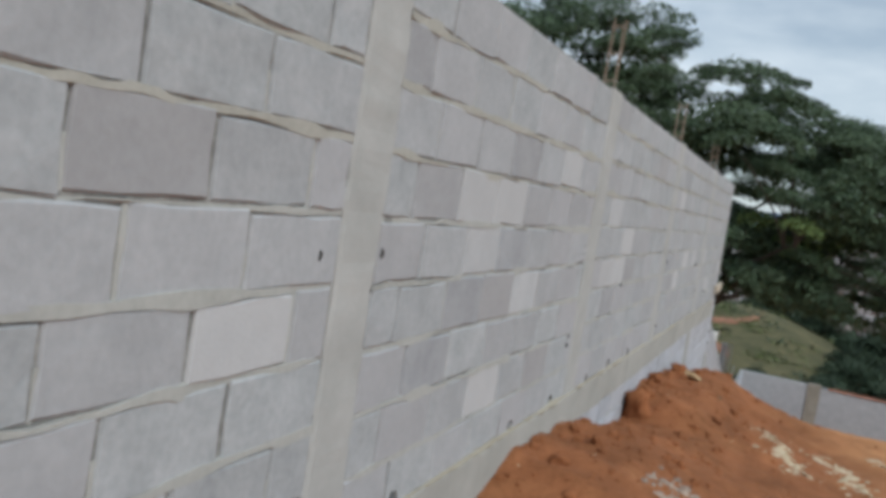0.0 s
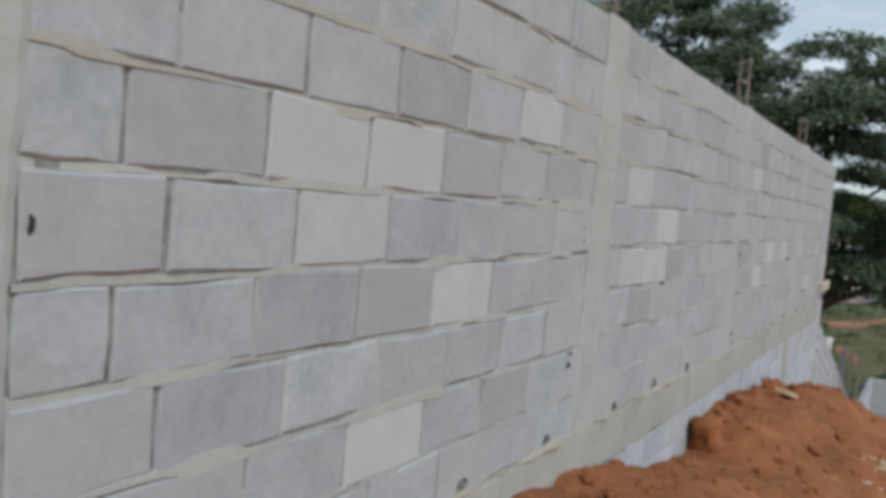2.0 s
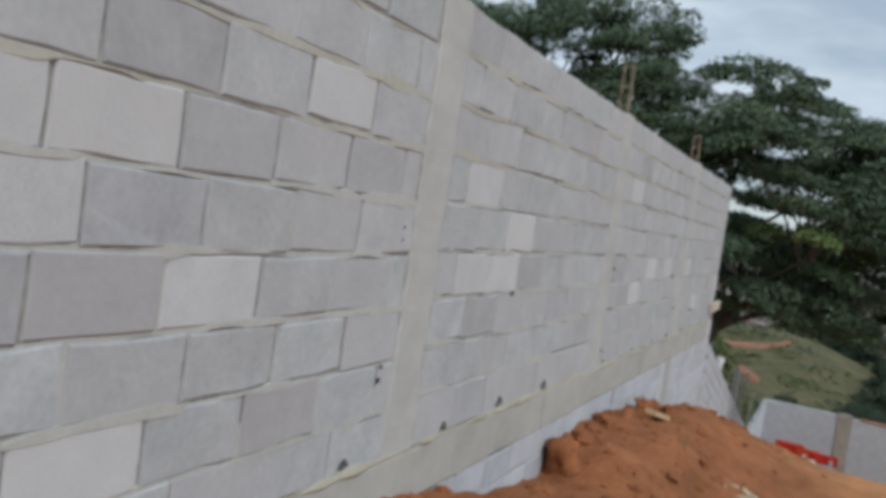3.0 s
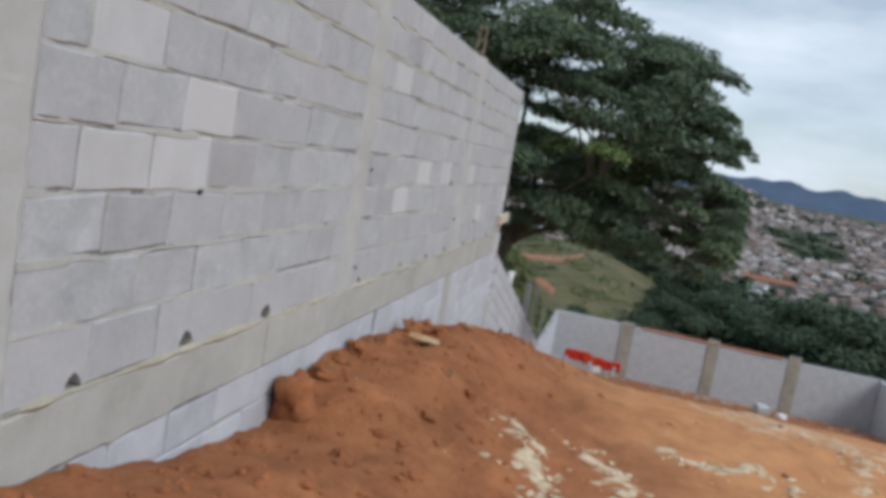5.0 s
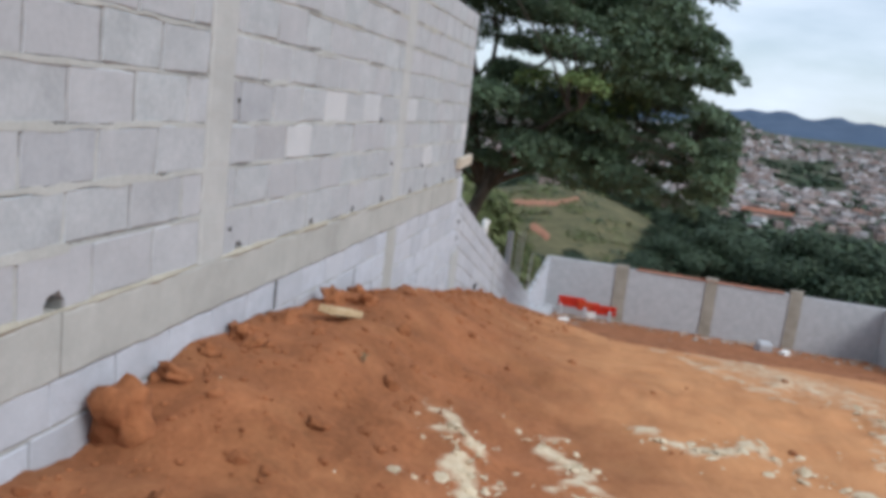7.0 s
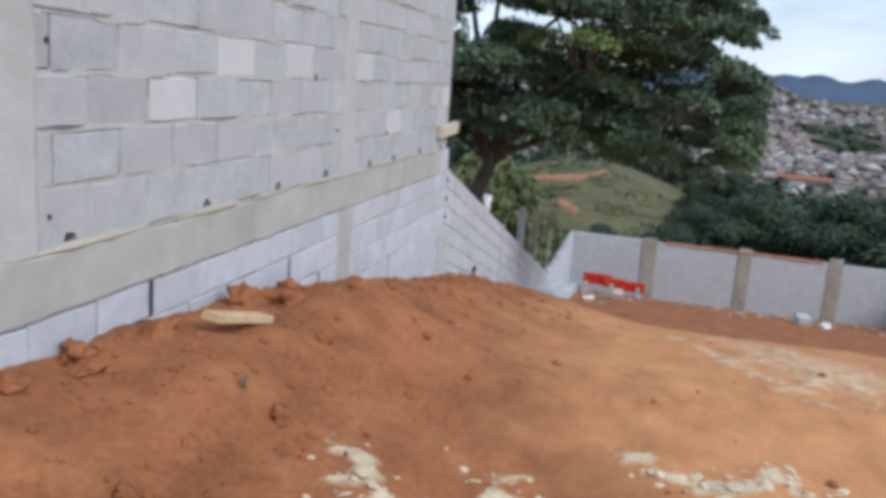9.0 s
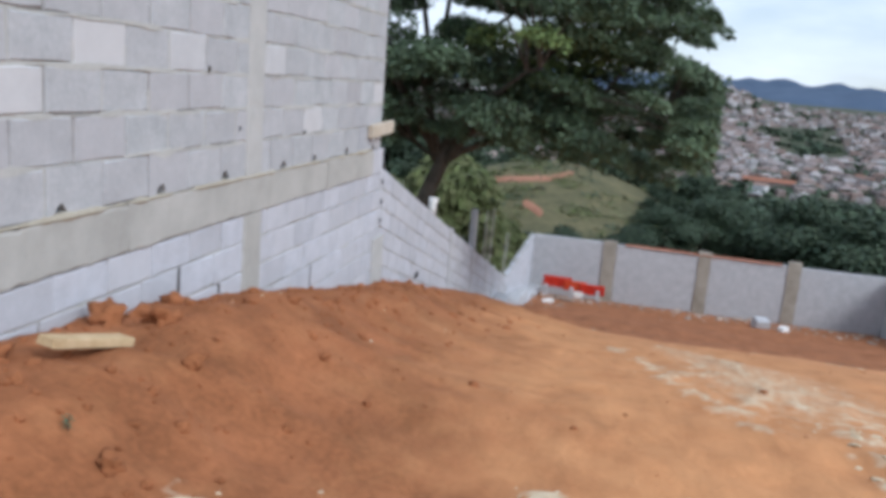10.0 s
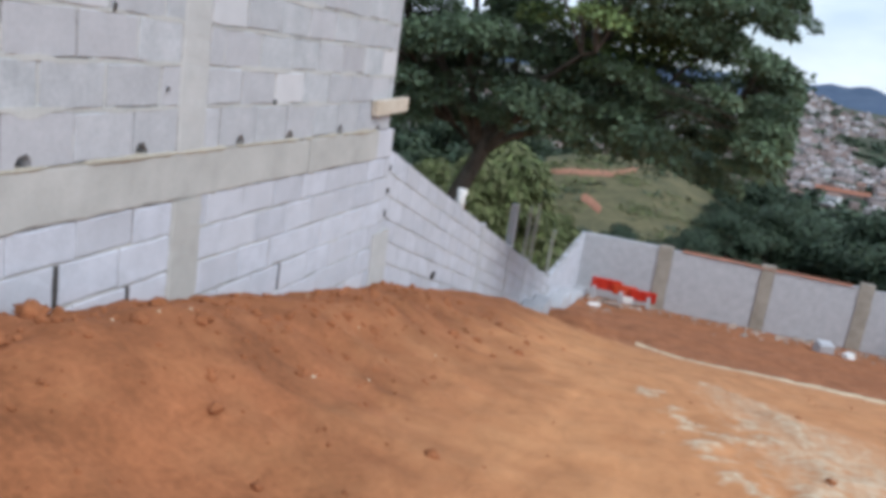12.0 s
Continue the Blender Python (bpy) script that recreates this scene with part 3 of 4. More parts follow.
def wavy_strip(y0, y1, z0, z1, front, back, mat, name, label, wave=0.008, step=0.03, vertical=True):
    """A cast member with slightly wandering edges and face."""
    verts, faces = [], []
    n = max(2, int(((z1 - z0) if vertical else (y1 - y0)) / step))
    for i in range(n + 1):
        t = i / n
        u = (z0 + (z1 - z0) * t) if vertical else (y0 + (y1 - y0) * t)
        w = [wave * noise.noise(Vector((u * 2.7, y0 * 3 + k * 5, z0))) + wave * 1.1 * noise.noise(Vector((u * 16, y0 * 3 + k * 5, z0))) for k in range(4)]
        if vertical:
            ring = [(back, y0, u), (front - 0.006, y0 + w[0], u), (front + w[2] * 0.25, y0 + 0.02 + w[0], u), (front + w[3] * 0.25, y1 - 0.02 + w[1], u), (front - 0.006, y1 + w[1], u), (back, y1, u)]
        else:
            ring = [(back, u, z1), (front - 0.006, u, z1 + w[0]), (front + w[2] * 0.25, u, z1 - 0.015 + w[0]), (front + w[3] * 0.25, u, z0 + 0.012 + w[1]), (front - 0.006, u, z0 + w[1]), (back, u, z0)]
        verts += ring
        if i:
            k = 6 * i
            faces += [[k + j, k - 6 + j, k - 6 + (j + 1) % 6, k + (j + 1) % 6] for j in range(6)]
    faces += [list(range(6)), [6 * n + j for j in range(5, -1, -1)]]
    return tagged(part(name, (verts, faces), mat), label, "pillar" if vertical else "beam", kind="structure")


for i, (a, b) in enumerate(PILLARS):
    wavy_strip(a - 0.004, b + 0.004, BEAM_TOP, TOP + random.uniform(0.0, 0.015), 0.005, -0.14, CONCRETE, f"pillar_{i + 1}", "pale cast concrete pillar flush in the block wall", 0.012)
for i, (a, b) in enumerate(((-3.4, 1.3), (1.31, 4.56), (4.57, 7.31), (7.318, 10.2), (10.206, 13.07), (13.08, 14.36))):
    wavy_strip(a, b, BEAM_LOW, BEAM_TOP - 0.004, 0.006 + 0.002 * (i % 2), -0.14, BEAM, f"tie_beam_{i + 1}", "long grey-beige concrete tie beam cast in one length of the wall", 0.012, 0.06, False)


def beam_mortar():
    """Cream mortar droppings along the top edge of the beam."""
    verts, faces = [], []
    n = 420
    for i in range(n + 1):
        y = -3.2 + 17.5 * i / n
        a, b = noise.noise(Vector((y * 2.1, 3, 1))), noise.noise(Vector((y * 8, 5, 1)))
        h = max(0.002, 0.011 + 0.020 * a + 0.014 * b)
        out = max(0.003, 0.009 + 0.012 * b + 0.010 * a)
        verts += [(-0.004, y, BEAM_TOP + h), (out * 0.6, y, BEAM_TOP + h * 0.5), (out + 0.004, y, BEAM_TOP - h * 0.2), (0.004, y, BEAM_TOP - h * 1.3)]
        if i:
            k = 4 * i
            faces += [[k + j, k - 4 + j, k - 3 + j, k + j + 1] for j in range(3)]
    tagged(part("trim_mortar", (verts, faces), MORTAR_TAN), "cream mortar squeezed along the beam's upper edge", "mortar", kind="structure")


beam_mortar()

# ---- lower wall below the beam ----
# upright joints left open, without mortar: course from the beam, place along the wall
OPEN_JOINTS = {(1, 10.7), (2, 11.2), (2, 10.4), (1, 7.6), (1, 8.4), (0, 9.2), (3, 12.8), (2, 9.6)}


def build_lower(name, y0, y1, even, odd):
    wall = tagged(part(name, box(-0.14, -0.010, y0, y1, -1.9, BEAM_LOW), JOINT), "lower concrete block wall under the tie beam, half buried in soil", "wall", kind="structure")
    strips = []
    zs = [BEAM_LOW, -0.03, -0.23, -0.43, -0.63, -0.83, -1.03, -1.23, -1.43]
    for c, (z1, z0) in enumerate(zip(zs, zs[1:])):
        cuts = joints(y0, y1, odd if c % 2 else even)
        for a, b in zip(cuts, cuts[1:]):
            if z1 < float(np.interp((a + b) / 2, CREST_Y, CREST_Z)) - 0.12 or b - a < 0.05:
                continue
            is_open = (c, round(b, 1)) in OPEN_JOINTS
            gap = 0.036 if is_open else random.choice((0.005, 0.007, 0.010))
            place_block(wall, (a + b - gap) / 2 + 0.005, (z0 + z1) / 2, b - a - gap, z1 - z0 - 0.013, BLOCK_SHADED)
            if is_open:
                # Dark strip at the gap's bottom, painted as the shade in it.
                part("joint_shade", box(-0.0098, -0.0070, b - gap + 0.005, b + 0.005, z0 + 0.006, z1 - 0.006), HOLE_SHADE, wall, "dark strip painted as the shade in an open joint")
        if c:
            strips.append(bed_strip(y0, y1, z1, 0.006, 0.02, seed=y0))
    part("mortar", join(*strips), MORTAR, wall)


build_lower("wall_lower_1", -3.4, 11.53, 10.43, 10.73)
build_lower("wall_lower_2", 11.79, 14.74, 13.03, 12.82)
wavy_strip(11.526, 11.794, -1.6, BEAM_LOW - 0.003, 0.008, -0.14, BEAM, "pillar_6", "grey-brown concrete pillar below the tie beam", 0.012)
wavy_strip(14.52, 14.90, -1.9, -0.52, 0.02, -0.14, CONCRETE, "pillar_7", "short pale concrete pillar at the wall's end", 0.012)
# Solid dark lumps painted as shade in the open joints and the drain gap.
for z in (0.05, -0.16, -0.36):
    tagged(part("cell_shade", lump(-0.012, 14.755, z, 0.03, 0.028, 0.036, 0.3), HOLE_SHADE), "dark lump painted as the shade in an open joint where the two walls meet", "opening", kind="structure")
tagged(part("cell_shade", lump(0.02, 16.55, -1.32, 0.015, 0.03, 0.06, 0.3), HOLE_SHADE), "dark lump painted as the shade in a drain gap at the sloping wall's base", "opening", kind="structure")
end_block = tagged(part("wall_end_block", box(-0.14, 0.002, 14.363, 14.737, BEAM_LOW + 0.003, BEAM_TOP - 0.006, 0.006, 0.003), BLOCK_SHADED), "pale block closing the beam's end", "block", kind="structure")

# ---- sloping wall and far lot walls ----
SLOPE, SLOPE_Y0, SLOPE_Z0, FLAT_Z, WALL_X = -0.317, 14.76, 0.262, -3.68, -0.10
SLOPE_Y1 = SLOPE_Y0 + (FLAT_Z - SLOPE_Z0) / SLOPE


def slope_top(y):
    return SLOPE_Z0 + SLOPE * (y - SLOPE_Y0) if y < SLOPE_Y1 else FLAT_Z


def build_slope_wall():
    def slab(y0, y1, h):
        a, b = slope_top(y0 + 1e-6), slope_top(y1 - 1e-6)
        v = [(x, y, z) for x in (WALL_X - 0.14, WALL_X - 0.009) for y, t in ((y0, a), (y1, b)) for z in (t - h, t - 0.004)]
        return v, [[0, 1, 3, 2], [4, 6, 7, 5], [0, 4, 5, 1], [2, 3, 7, 6], [1, 5, 7, 3], [0, 2, 6, 4]]
    wall = tagged(part("wall_slope", slab(SLOPE_Y0, SLOPE_Y1, 2.6), JOINT), "grey concrete block boundary wall stepping down with the slope", "wall", kind="structure")
    flat = tagged(part("wall_side", slab(SLOPE_Y1, 34.2, 3.2), JOINT), "level grey block boundary wall at the lot's low corner", "wall", kind="structure")
    strips = []
    for c in range(8):
        y, k = SLOPE_Y0 + 0.006, 0
        shift = 0.2 if c % 2 else 0.0
        while y < SLOPE_Y1 - 0.05:
            end = min(y + (MODULE - shift if k == 0 else MODULE), SLOPE_Y1)
            mid = (y + end) / 2
            z = slope_top(mid) - COURSE * (c + 0.5)
            if z > np.interp(mid, CREST_Y, CREST_Z) - 0.3:
                place_block(wall, mid, z, end - y - 0.012, COURSE - 0.012, BLOCK_SHADED, WALL_X, SLOPE)
            y, k = end, k + 1
        if c:
            strips.append(bed_strip(SLOPE_Y0, SLOPE_Y1, SLOPE_Z0 - COURSE * c, 0.009, 0.45, WALL_X, SLOPE, 4.0))
    part("mortar", join(*strips), MORTAR, wall)
    for c in range(9):
        y = SLOPE_Y1 + 0.02 + (0.2 if c % 2 else 0)
        while y < 34.15:
            end = min(y + MODULE, 34.19)
            place_block(flat, (y + end) / 2, FLAT_Z - COURSE * (c + 0.5), end - y - 0.012, COURSE - 0.012, BLOCK_SHADED, WALL_X)
            y = end
    for k, y in enumerate((19.2, 21.5, 23.4, 24.6, 26.0)):
        t = slope_top(y)
        wavy_strip(y, y + 0.22, t - 2.2, t - 0.03, WALL_X + 0.012, WALL_X - 0.14, PLASTER, f"pillar_{k + 8}", "grey concrete pillar in the sloping wall", 0.008, 0.2)
    foot = []
    for k in range(8):
        y0, y1 = 22.6 + k * 1.45, 22.6 + (k + 1) * 1.45
        z = ground_level(0.1, (y0 + y1) / 2)
        foot.append(box(WALL_X + 0.014, WALL_X + 0.32 + 0.04 * (k % 2), y0, y1 - 0.02, z - 0.5, z + (0.34 if k < 5 else 0.16), 0.02, 0.015))
    tagged(part("footing", join(*foot), PLASTER), "rough pale concrete footing at the wall's base", "footing", kind="structure")


build_slope_wall()

BACK_Y, BACK_END = 34.2, 11.0
BACK_PILLARS = [(2.2, 2.64), (5.25, 5.64), (8.0, 8.40)]


def build_back_wall():
    """The low wall that closes the lot, in rendered panels between stained pillars."""
    ends = [WALL_X] + [v for p in BACK_PILLARS for v in p] + [BACK_END]
    for k in range(0, len(ends), 2):
        a, b = ends[k], ends[k + 1]
        top = -3.70 - 0.012 * a
        tagged(part(f"wall_back_{k // 2 + 1}", box(a, b, BACK_Y, BACK_Y + 0.15, -7.0, top, 0.01, 0.006), PLASTER), "low grey rendered block wall panel closing the lot", "wall", kind="structure")
    for k, (a, b) in enumerate(BACK_PILLARS):
        n, verts, faces = 12, [], []
        for i in range(n + 1):
            z = -6.8 + (3.16 + random.uniform(0, 0.0)) * i / n
            w0, w1 = (0.05 * noise.noise(Vector((z * 3, k * 7, s))) for s in (1, 5))
            verts += [(a + w0, BACK_Y + 0.15, z), (a + w0, BACK_Y - 0.03, z), (b + w1, BACK_Y - 0.03, z), (b + w1, BACK_Y + 0.15, z)]
            if i:
                m = 4 * i
                faces += [[m + j, m - 4 + j, m - 4 + (j + 1) % 4, m + (j + 1) % 4] for j in range(4)]
        faces += [[3, 2, 1, 0], [4 * n + j for j in range(4)]]
        tagged(part(f"pillar_back_{k + 1}", (verts, faces), BROWN_CONCRETE), "brown-stained concrete pillar in the low back wall", "pillar", kind="structure")
    tagged(part("wall_right", box(BACK_END, BACK_END + 0.15, 8, BACK_Y + 0.15, -7.0, -3.83, 0.01, 0.006), PLASTER), "low grey rendered wall along the lot's far side", "wall", kind="structure")


build_back_wall()


def clay_coping():
    """A row of clay ridge tiles along the top of the back wall."""
    ridge = tagged(empty("tile_coping", 2.9, BACK_Y + 0.07, -3.74), "row of orange clay ridge tiles capping the low back wall", "tiles")
    n, verts, faces = 7, [], []
    for i in range(2):
        for s in range(n):
            t = math.pi * s / (n - 1)
            for r in (0.11, 0.095):
                verts.append((0.40 * i, r * math.cos(t) * (1 + 0.06 * i), r * 0.42 * math.sin(t) * (1 + 0.06 * i)))
    for s in range(n - 1):
        a, b = 2 * s, 2 * n + 2 * s
        faces += [[a, a + 2, b + 2, b], [a + 1, b + 1, b + 3, a + 3]]
    faces += [[2 * s + k, 2 * s + 1 + k, 2 * s + 3 + k, 2 * s + 2 + k] for s in range(n - 1) for k in (0, 2 * n)]
    me = mesh_of("tile", verts, faces, TERRACOTTA)
    for k in range(13):
        t = new("tile", me)
        t.parent = ridge
        t.location = (0.375 * k, random.uniform(-0.01, 0.01), -0.0045 * k + random.uniform(0, 0.008))


clay_coping()


# ---- steel starter bars ----
def bar_cage(y0, y1, height, x=-0.07, z=TOP, half=0.034, mat=RUST, lean=0.0, thick=0.004):
    cage = tagged(empty("rebar_cage", x, (y0 + y1) / 2, z), "rusty steel starter bars with ties rising from a pillar", "rebar")
    hy = min((y1 - y0) / 2 - 0.045, 0.022)
    for sx in (-1, 1):
        for sy in (-1, 1):
            top = height * random.uniform(0.92, 1.0)
            pts = [(sx * half, sy * hy, -0.2), (sx * half + lean * 0.4 * top, sy * hy + random.uniform(-0.005, 0.005), top * 0.5), (sx * half + lean * top, sy * hy + random.uniform(-0.012, 0.012), top)]
            part("bar", tube(pts, [thick] * 3, 6), mat, cage)
    for k in range(3):
        h = 0.05 + k * height * 0.36
        ring = [(-half, -hy, h), (half, -hy, h + 0.01), (half, hy, h + 0.03), (-half, hy, h + 0.02), (-half, -hy, h)]
        part("tie", tube(ring, [0.0035] * 5, 5), mat, cage)
    part("brace", tube([(half, -hy, 0.04), (half, hy, height * 0.45), (half, -hy, height * 0.85)], [0.003] * 3, 5), mat, cage)
    return cage


bar_cage(5.27, 5.52, 0.46, lean=0.03)
bar_cage(8.29, 8.53, 0.40)
bar_cage(11.54, 11.77, 0.32)
for y, up in ((23.4, 1.1), (24.2, 1.3), (26.9, 1.15)):
    c = bar_cage(y, y + 0.14, up, WALL_X - 0.07, slope_top(y) - 0.03, 0.022, STEEL, random.uniform(-0.03, 0.05), 0.009)
    tagged(c, "pale grey steel starter bars standing out of the sloping wall", "rebar")
wavy_strip(21.78, 21.97, slope_top(21.9) - 0.1, -1.22, WALL_X - 0.015, WALL_X - 0.13, PLASTER, "pillar_13", "blue-grey concrete post rising above the sloping wall", 0.012, 0.08)


# ---- loose things on the site ----
def plank(name, x, y, z, length, width, thick, rx, ry, rz, label, mat=WOOD):
    g = box(-width / 2, width / 2, -length / 2, length / 2, -thick / 2, thick / 2, 0.004, 0.003)
    ob = part(name, g, mat)
    ob.matrix_basis = pose(x, y, z, rx, ry, rz)
    return tagged(ob, label, "plank")


plank("wooden_plank", 0.36, 9.37, -0.012, 0.46, 0.085, 0.04, -15, 6, -9, "short raw timber plank lying on the red soil mound")
plank("wooden_offcut", 0.032, 14.50, 0.60, 0.72, 0.05, 0.12, 2, 0, 0, "pale timber board nailed across the wall's end", PALE_WOOD)
cap = empty("plastic_cap", WALL_X - 0.05, 17.97, slope_top(17.97))
tagged(cap, "small white plastic pipe end on top of the sloping wall", "pipe")
part("pipe", tube([(0, 0, -0.02), (0, 0.01, 0.16), (0.01, 0.02, 0.22)], [0.055, 0.055, 0.052], 14), WHITE, cap, smooth=True)
part("rim", tube([(0, 0.01, 0.17), (0.01, 0.02, 0.24)], [0.066, 0.066], 14), WHITE, cap, "white collar")


def red_panels():
    """Painted formwork panels stacked on edge at the foot of the back wall."""
    rack = tagged(empty("formwork_stack", 1.35, 33.5, ground_level(1.35, 33.5) + 0.12), "stack of red and orange painted formwork panels by the back wall", "formwork")
    for k, (x0, x1, z0, z1, m) in enumerate(((-0.95, -0.02, 0.22, 0.58, RED), (-0.28, 0.46, 0.17, 0.50, ORANGE), (0.26, 1.05, 0.13, 0.46, RED))):
        p = part("panel", box(x0, x1, -0.10 - 0.06 * k, -0.05 - 0.06 * k, z0, z1, 0.008, 0.006), m, rack)
        for x in np.linspace(x0 + 0.06, x1 - 0.06, 4):
            part("rib", box(x - 0.02, x + 0.02, -0.135 - 0.06 * k, -0.1 - 0.06 * k, z0 + 0.02, z1 - 0.02, 0.004), m, p)
    for x in (-0.85, 0.0, 0.85):
        part("support", box(x - 0.06, x + 0.06, -0.30, 0.1, -0.2, 0.30, 0.01, 0.01), PLASTER, rack)
    part("sheet", box(0.10, 0.38, -0.34, -0.29, 0.0, 0.20, 0.006, 0.01), WHITE, rack, "white board leaning on the panels")


red_panels()


def clod(x, y, r, squash=0.6, mat=SOIL, name="soil_clod", label="large crumbly clod of red earth on the mound", sink=0.35):
    z = ground_level(x, y)
    ob = part(name, lump(0, 0, 0, r, r * random.uniform(0.7, 1.3), r * squash, 0.75, True), mat, smooth=True)
    ob.location = (x, y, z + r * squash * (1 - 2 * sink))
    return tagged(ob, label, "clod", "clods on the mound")


for x, y, r in ((0.12, 7.93, 0.06), (0.10, 8.25, 0.05), (0.20, 8.5, 0.05), (0.08, 8.75, 0.045), (0.16, 9.80, 0.10), (0.33, 9.98, 0.085), (0.12, 10.15, 0.07), (0.16, 9.05, 0.075), (0.08, 8.62, 0.075), (0.12, 10.45, 0.075),
                (0.12, 10.6, 0.06), (0.35, 10.95, 0.05), (0.62, 10.9, 0.035), (0.85, 8.78, 0.04), (0.75, 7.95, 0.04), (0.55, 7.1, 0.05), (1.0, 8.1, 0.03), (0.7, 9.6, 0.04), (0.3, 5.0, 0.045), (0.22, 4.5, 0.05)):
    clod(x, y, r)
clod(0.11, 7.56, 0.105, 1.45, label="upright rounded clod of red earth leaning on the wall", sink=0.30)


def scatter(count, where, size, mat, name, label, category, rough=0.4, flat=0.7):
    pieces = []
    for _ in range(count):
        x, y = where()
        r = size()
        pieces.append(lump(x, y, ground_level(x, y) + r * flat * 0.1, r, r * random.uniform(0.7, 1.2), r * flat, rough))
    return tagged(part(name, join(*pieces), mat), label, category, kind="stuff")


def on_mound():
    y = random.uniform(3.6, 16)
    return abs(random.gauss(0.25, 0.6)) + 0.03, y


def on_crust():
    line = random.choice(CRUSTS[:4] + CRUSTS[:3])
    k = random.randrange(len(line) - 1)
    t = random.random()
    return line[k][0] + (line[k + 1][0] - line[k][0]) * t + random.gauss(0, 0.10), line[k][1] + (line[k + 1][1] - line[k][1]) * t + random.gauss(0, 0.10)


scatter(1500, on_mound, lambda: min(0.006 + random.expovariate(1 / 0.009), 0.045), SOIL, "soil_crumbs", "small crumbs of red earth strewn over the mound", "soil")
scatter(130, lambda: (random.uniform(0.8, 6), random.uniform(5, 20)), lambda: min(0.006 + random.expovariate(1 / 0.006), 0.03), SOIL, "earth_crumbs", "small earth crumbs on the trodden floor", "soil")
scatter(300, on_crust, lambda: min(0.008 + random.expovariate(1 / 0.011), 0.045), LIME, "lime_lumps", "pale cream lumps of lime crust on the soil", "lime", 0.6, 0.28)
scatter(90, lambda: (0.80 + random.gauss(0, 0.10), 4.95 + random.gauss(0, 0.14)), lambda: random.uniform(0.008, 0.03), RUBBLE, "gravel", "small heap of grey gravel on the soil", "gravel")
scatter(230, lambda: (random.uniform(0.2, 10.8), 34.1 - abs(random.gauss(0, 1.3))), lambda: min(0.02 + random.expovariate(1 / 0.035), 0.14), RUBBLE, "rubble", "broken grey block rubble along the back wall", "rubble", 0.5, 0.6)
scatter(36, lambda: (random.uniform(0.2, 1.6), random.uniform(29, 33.5)), lambda: random.uniform(0.02, 0.08), RUBBLE, "rubble", "pale stones and rubble in the lot's corner", "rubble", 0.5, 0.5)


scatter(26, on_mound, lambda: random.uniform(0.007, 0.015), LIME, "pebbles", "pale pebbles strewn over the red soil mound", "pebbles")


def weed(x, y, s):
    tuft = tagged(empty("weed", x, y, ground_level(x, y)), "small dull green weed growing on the soil mound", "plant")
    part("stem", tube([(0, 0, -0.02), (0.004, 0.002, s * 0.5), (0.01, 0, s)], [0.003, 0.0025, 0.0015], 5), BARK, tuft)
    g = []
    for k in range(16):
        a, z, r = k * 2.4, s * (0.15 + 0.05 * k), s * random.uniform(0.3, 0.6)
        c, d = math.cos(a), math.sin(a)
        g.append(([(0, 0, z), (c * r * 0.5 - d * r * 0.16, d * r * 0.5 + c * r * 0.16, z + r * 0.15), (c * r, d * r, z - r * 0.1), (c * r * 0.5 + d * r * 0.16, d * r * 0.5 - c * r * 0.16, z + r * 0.15)], [[0, 1, 2, 3]]))
    part("leaf_tuft", join(*g), LEAF, tuft)


weed(0.69, 8.78, 0.06)


def terrace_edge():
    """A low pale lip of packed earth where the floor breaks to the lower strip."""
    line = [(1.2, 25.2), (2.2, 24.9), (3.4, 24.3), (5.0, 23.6), (6.5, 23.2), (9.5, 22.4), (10.8, 22.1)]
    verts, faces, n = [], [], 150
    for i in range(n + 1):
        x = 2.2 + 8.6 * i / n
        y = float(np.interp(x, [p[0] for p in line], [p[1] for p in line])) + 0.06 * noise.noise(Vector((x * 2, 1, 1)))
        w = 0.10 + 0.07 * noise.noise(Vector((x * 3, 4, 1)))
        for off, up in ((-w * 1.6, -0.03), (-w * 0.5, 0.05), (w * 0.5, 0.05), (w * 1.4, -0.04)):
            verts.append((x, y + off, ground_level(x, y + off) + up + 0.012 * noise.noise(Vector((x * 8, off * 9, 2)))))
        if i:
            faces += [[4 * i - 4 + j, 4 * i + j, 4 * i + j + 1, 4 * i - 3 + j] for j in range(3)]
    tagged(part("trim_earth_lip", (verts, faces), LIME), "pale lip of packed earth along the terrace edge", "earth edge", kind="structure")


terrace_edge()


def rubble_slab(x, y, sx, sy, sz, rz, mat, label):
    ob = part("rubble_slab", box(-sx / 2, sx / 2, -sy / 2, sy / 2, -sz / 2, sz / 2, 0.015, 0.02), mat)
    ob.matrix_basis = pose(x, y, ground_level(x, y) + sz * 0.3, random.uniform(-8, 8), random.uniform(-8, 8), rz)
    tagged(ob, label, "rubble")


rubble_slab(0.75, 31.2, 0.34, 0.22, 0.10, 20, WHITE, "white broken board lying in the corner of the lot")
rubble_slab(1.3, 32.0, 0.5, 0.22, 0.10, -30, RUBBLE, "pale broken slab lying near the red panels")
rubble_slab(7.0, 31.8, 0.42, 0.4, 0.34, 15, PLASTER, "grey concrete block lying before the back wall")
rubble_slab(7.6, 31.6, 0.28, 0.22, 0.16, 40, WHITE, "white lump of rubble before the back wall")


# ---- plants ----
rng = np.random.default_rng(7)
FRESH = [(1.1, 1.5), (0.75, 1.62)]


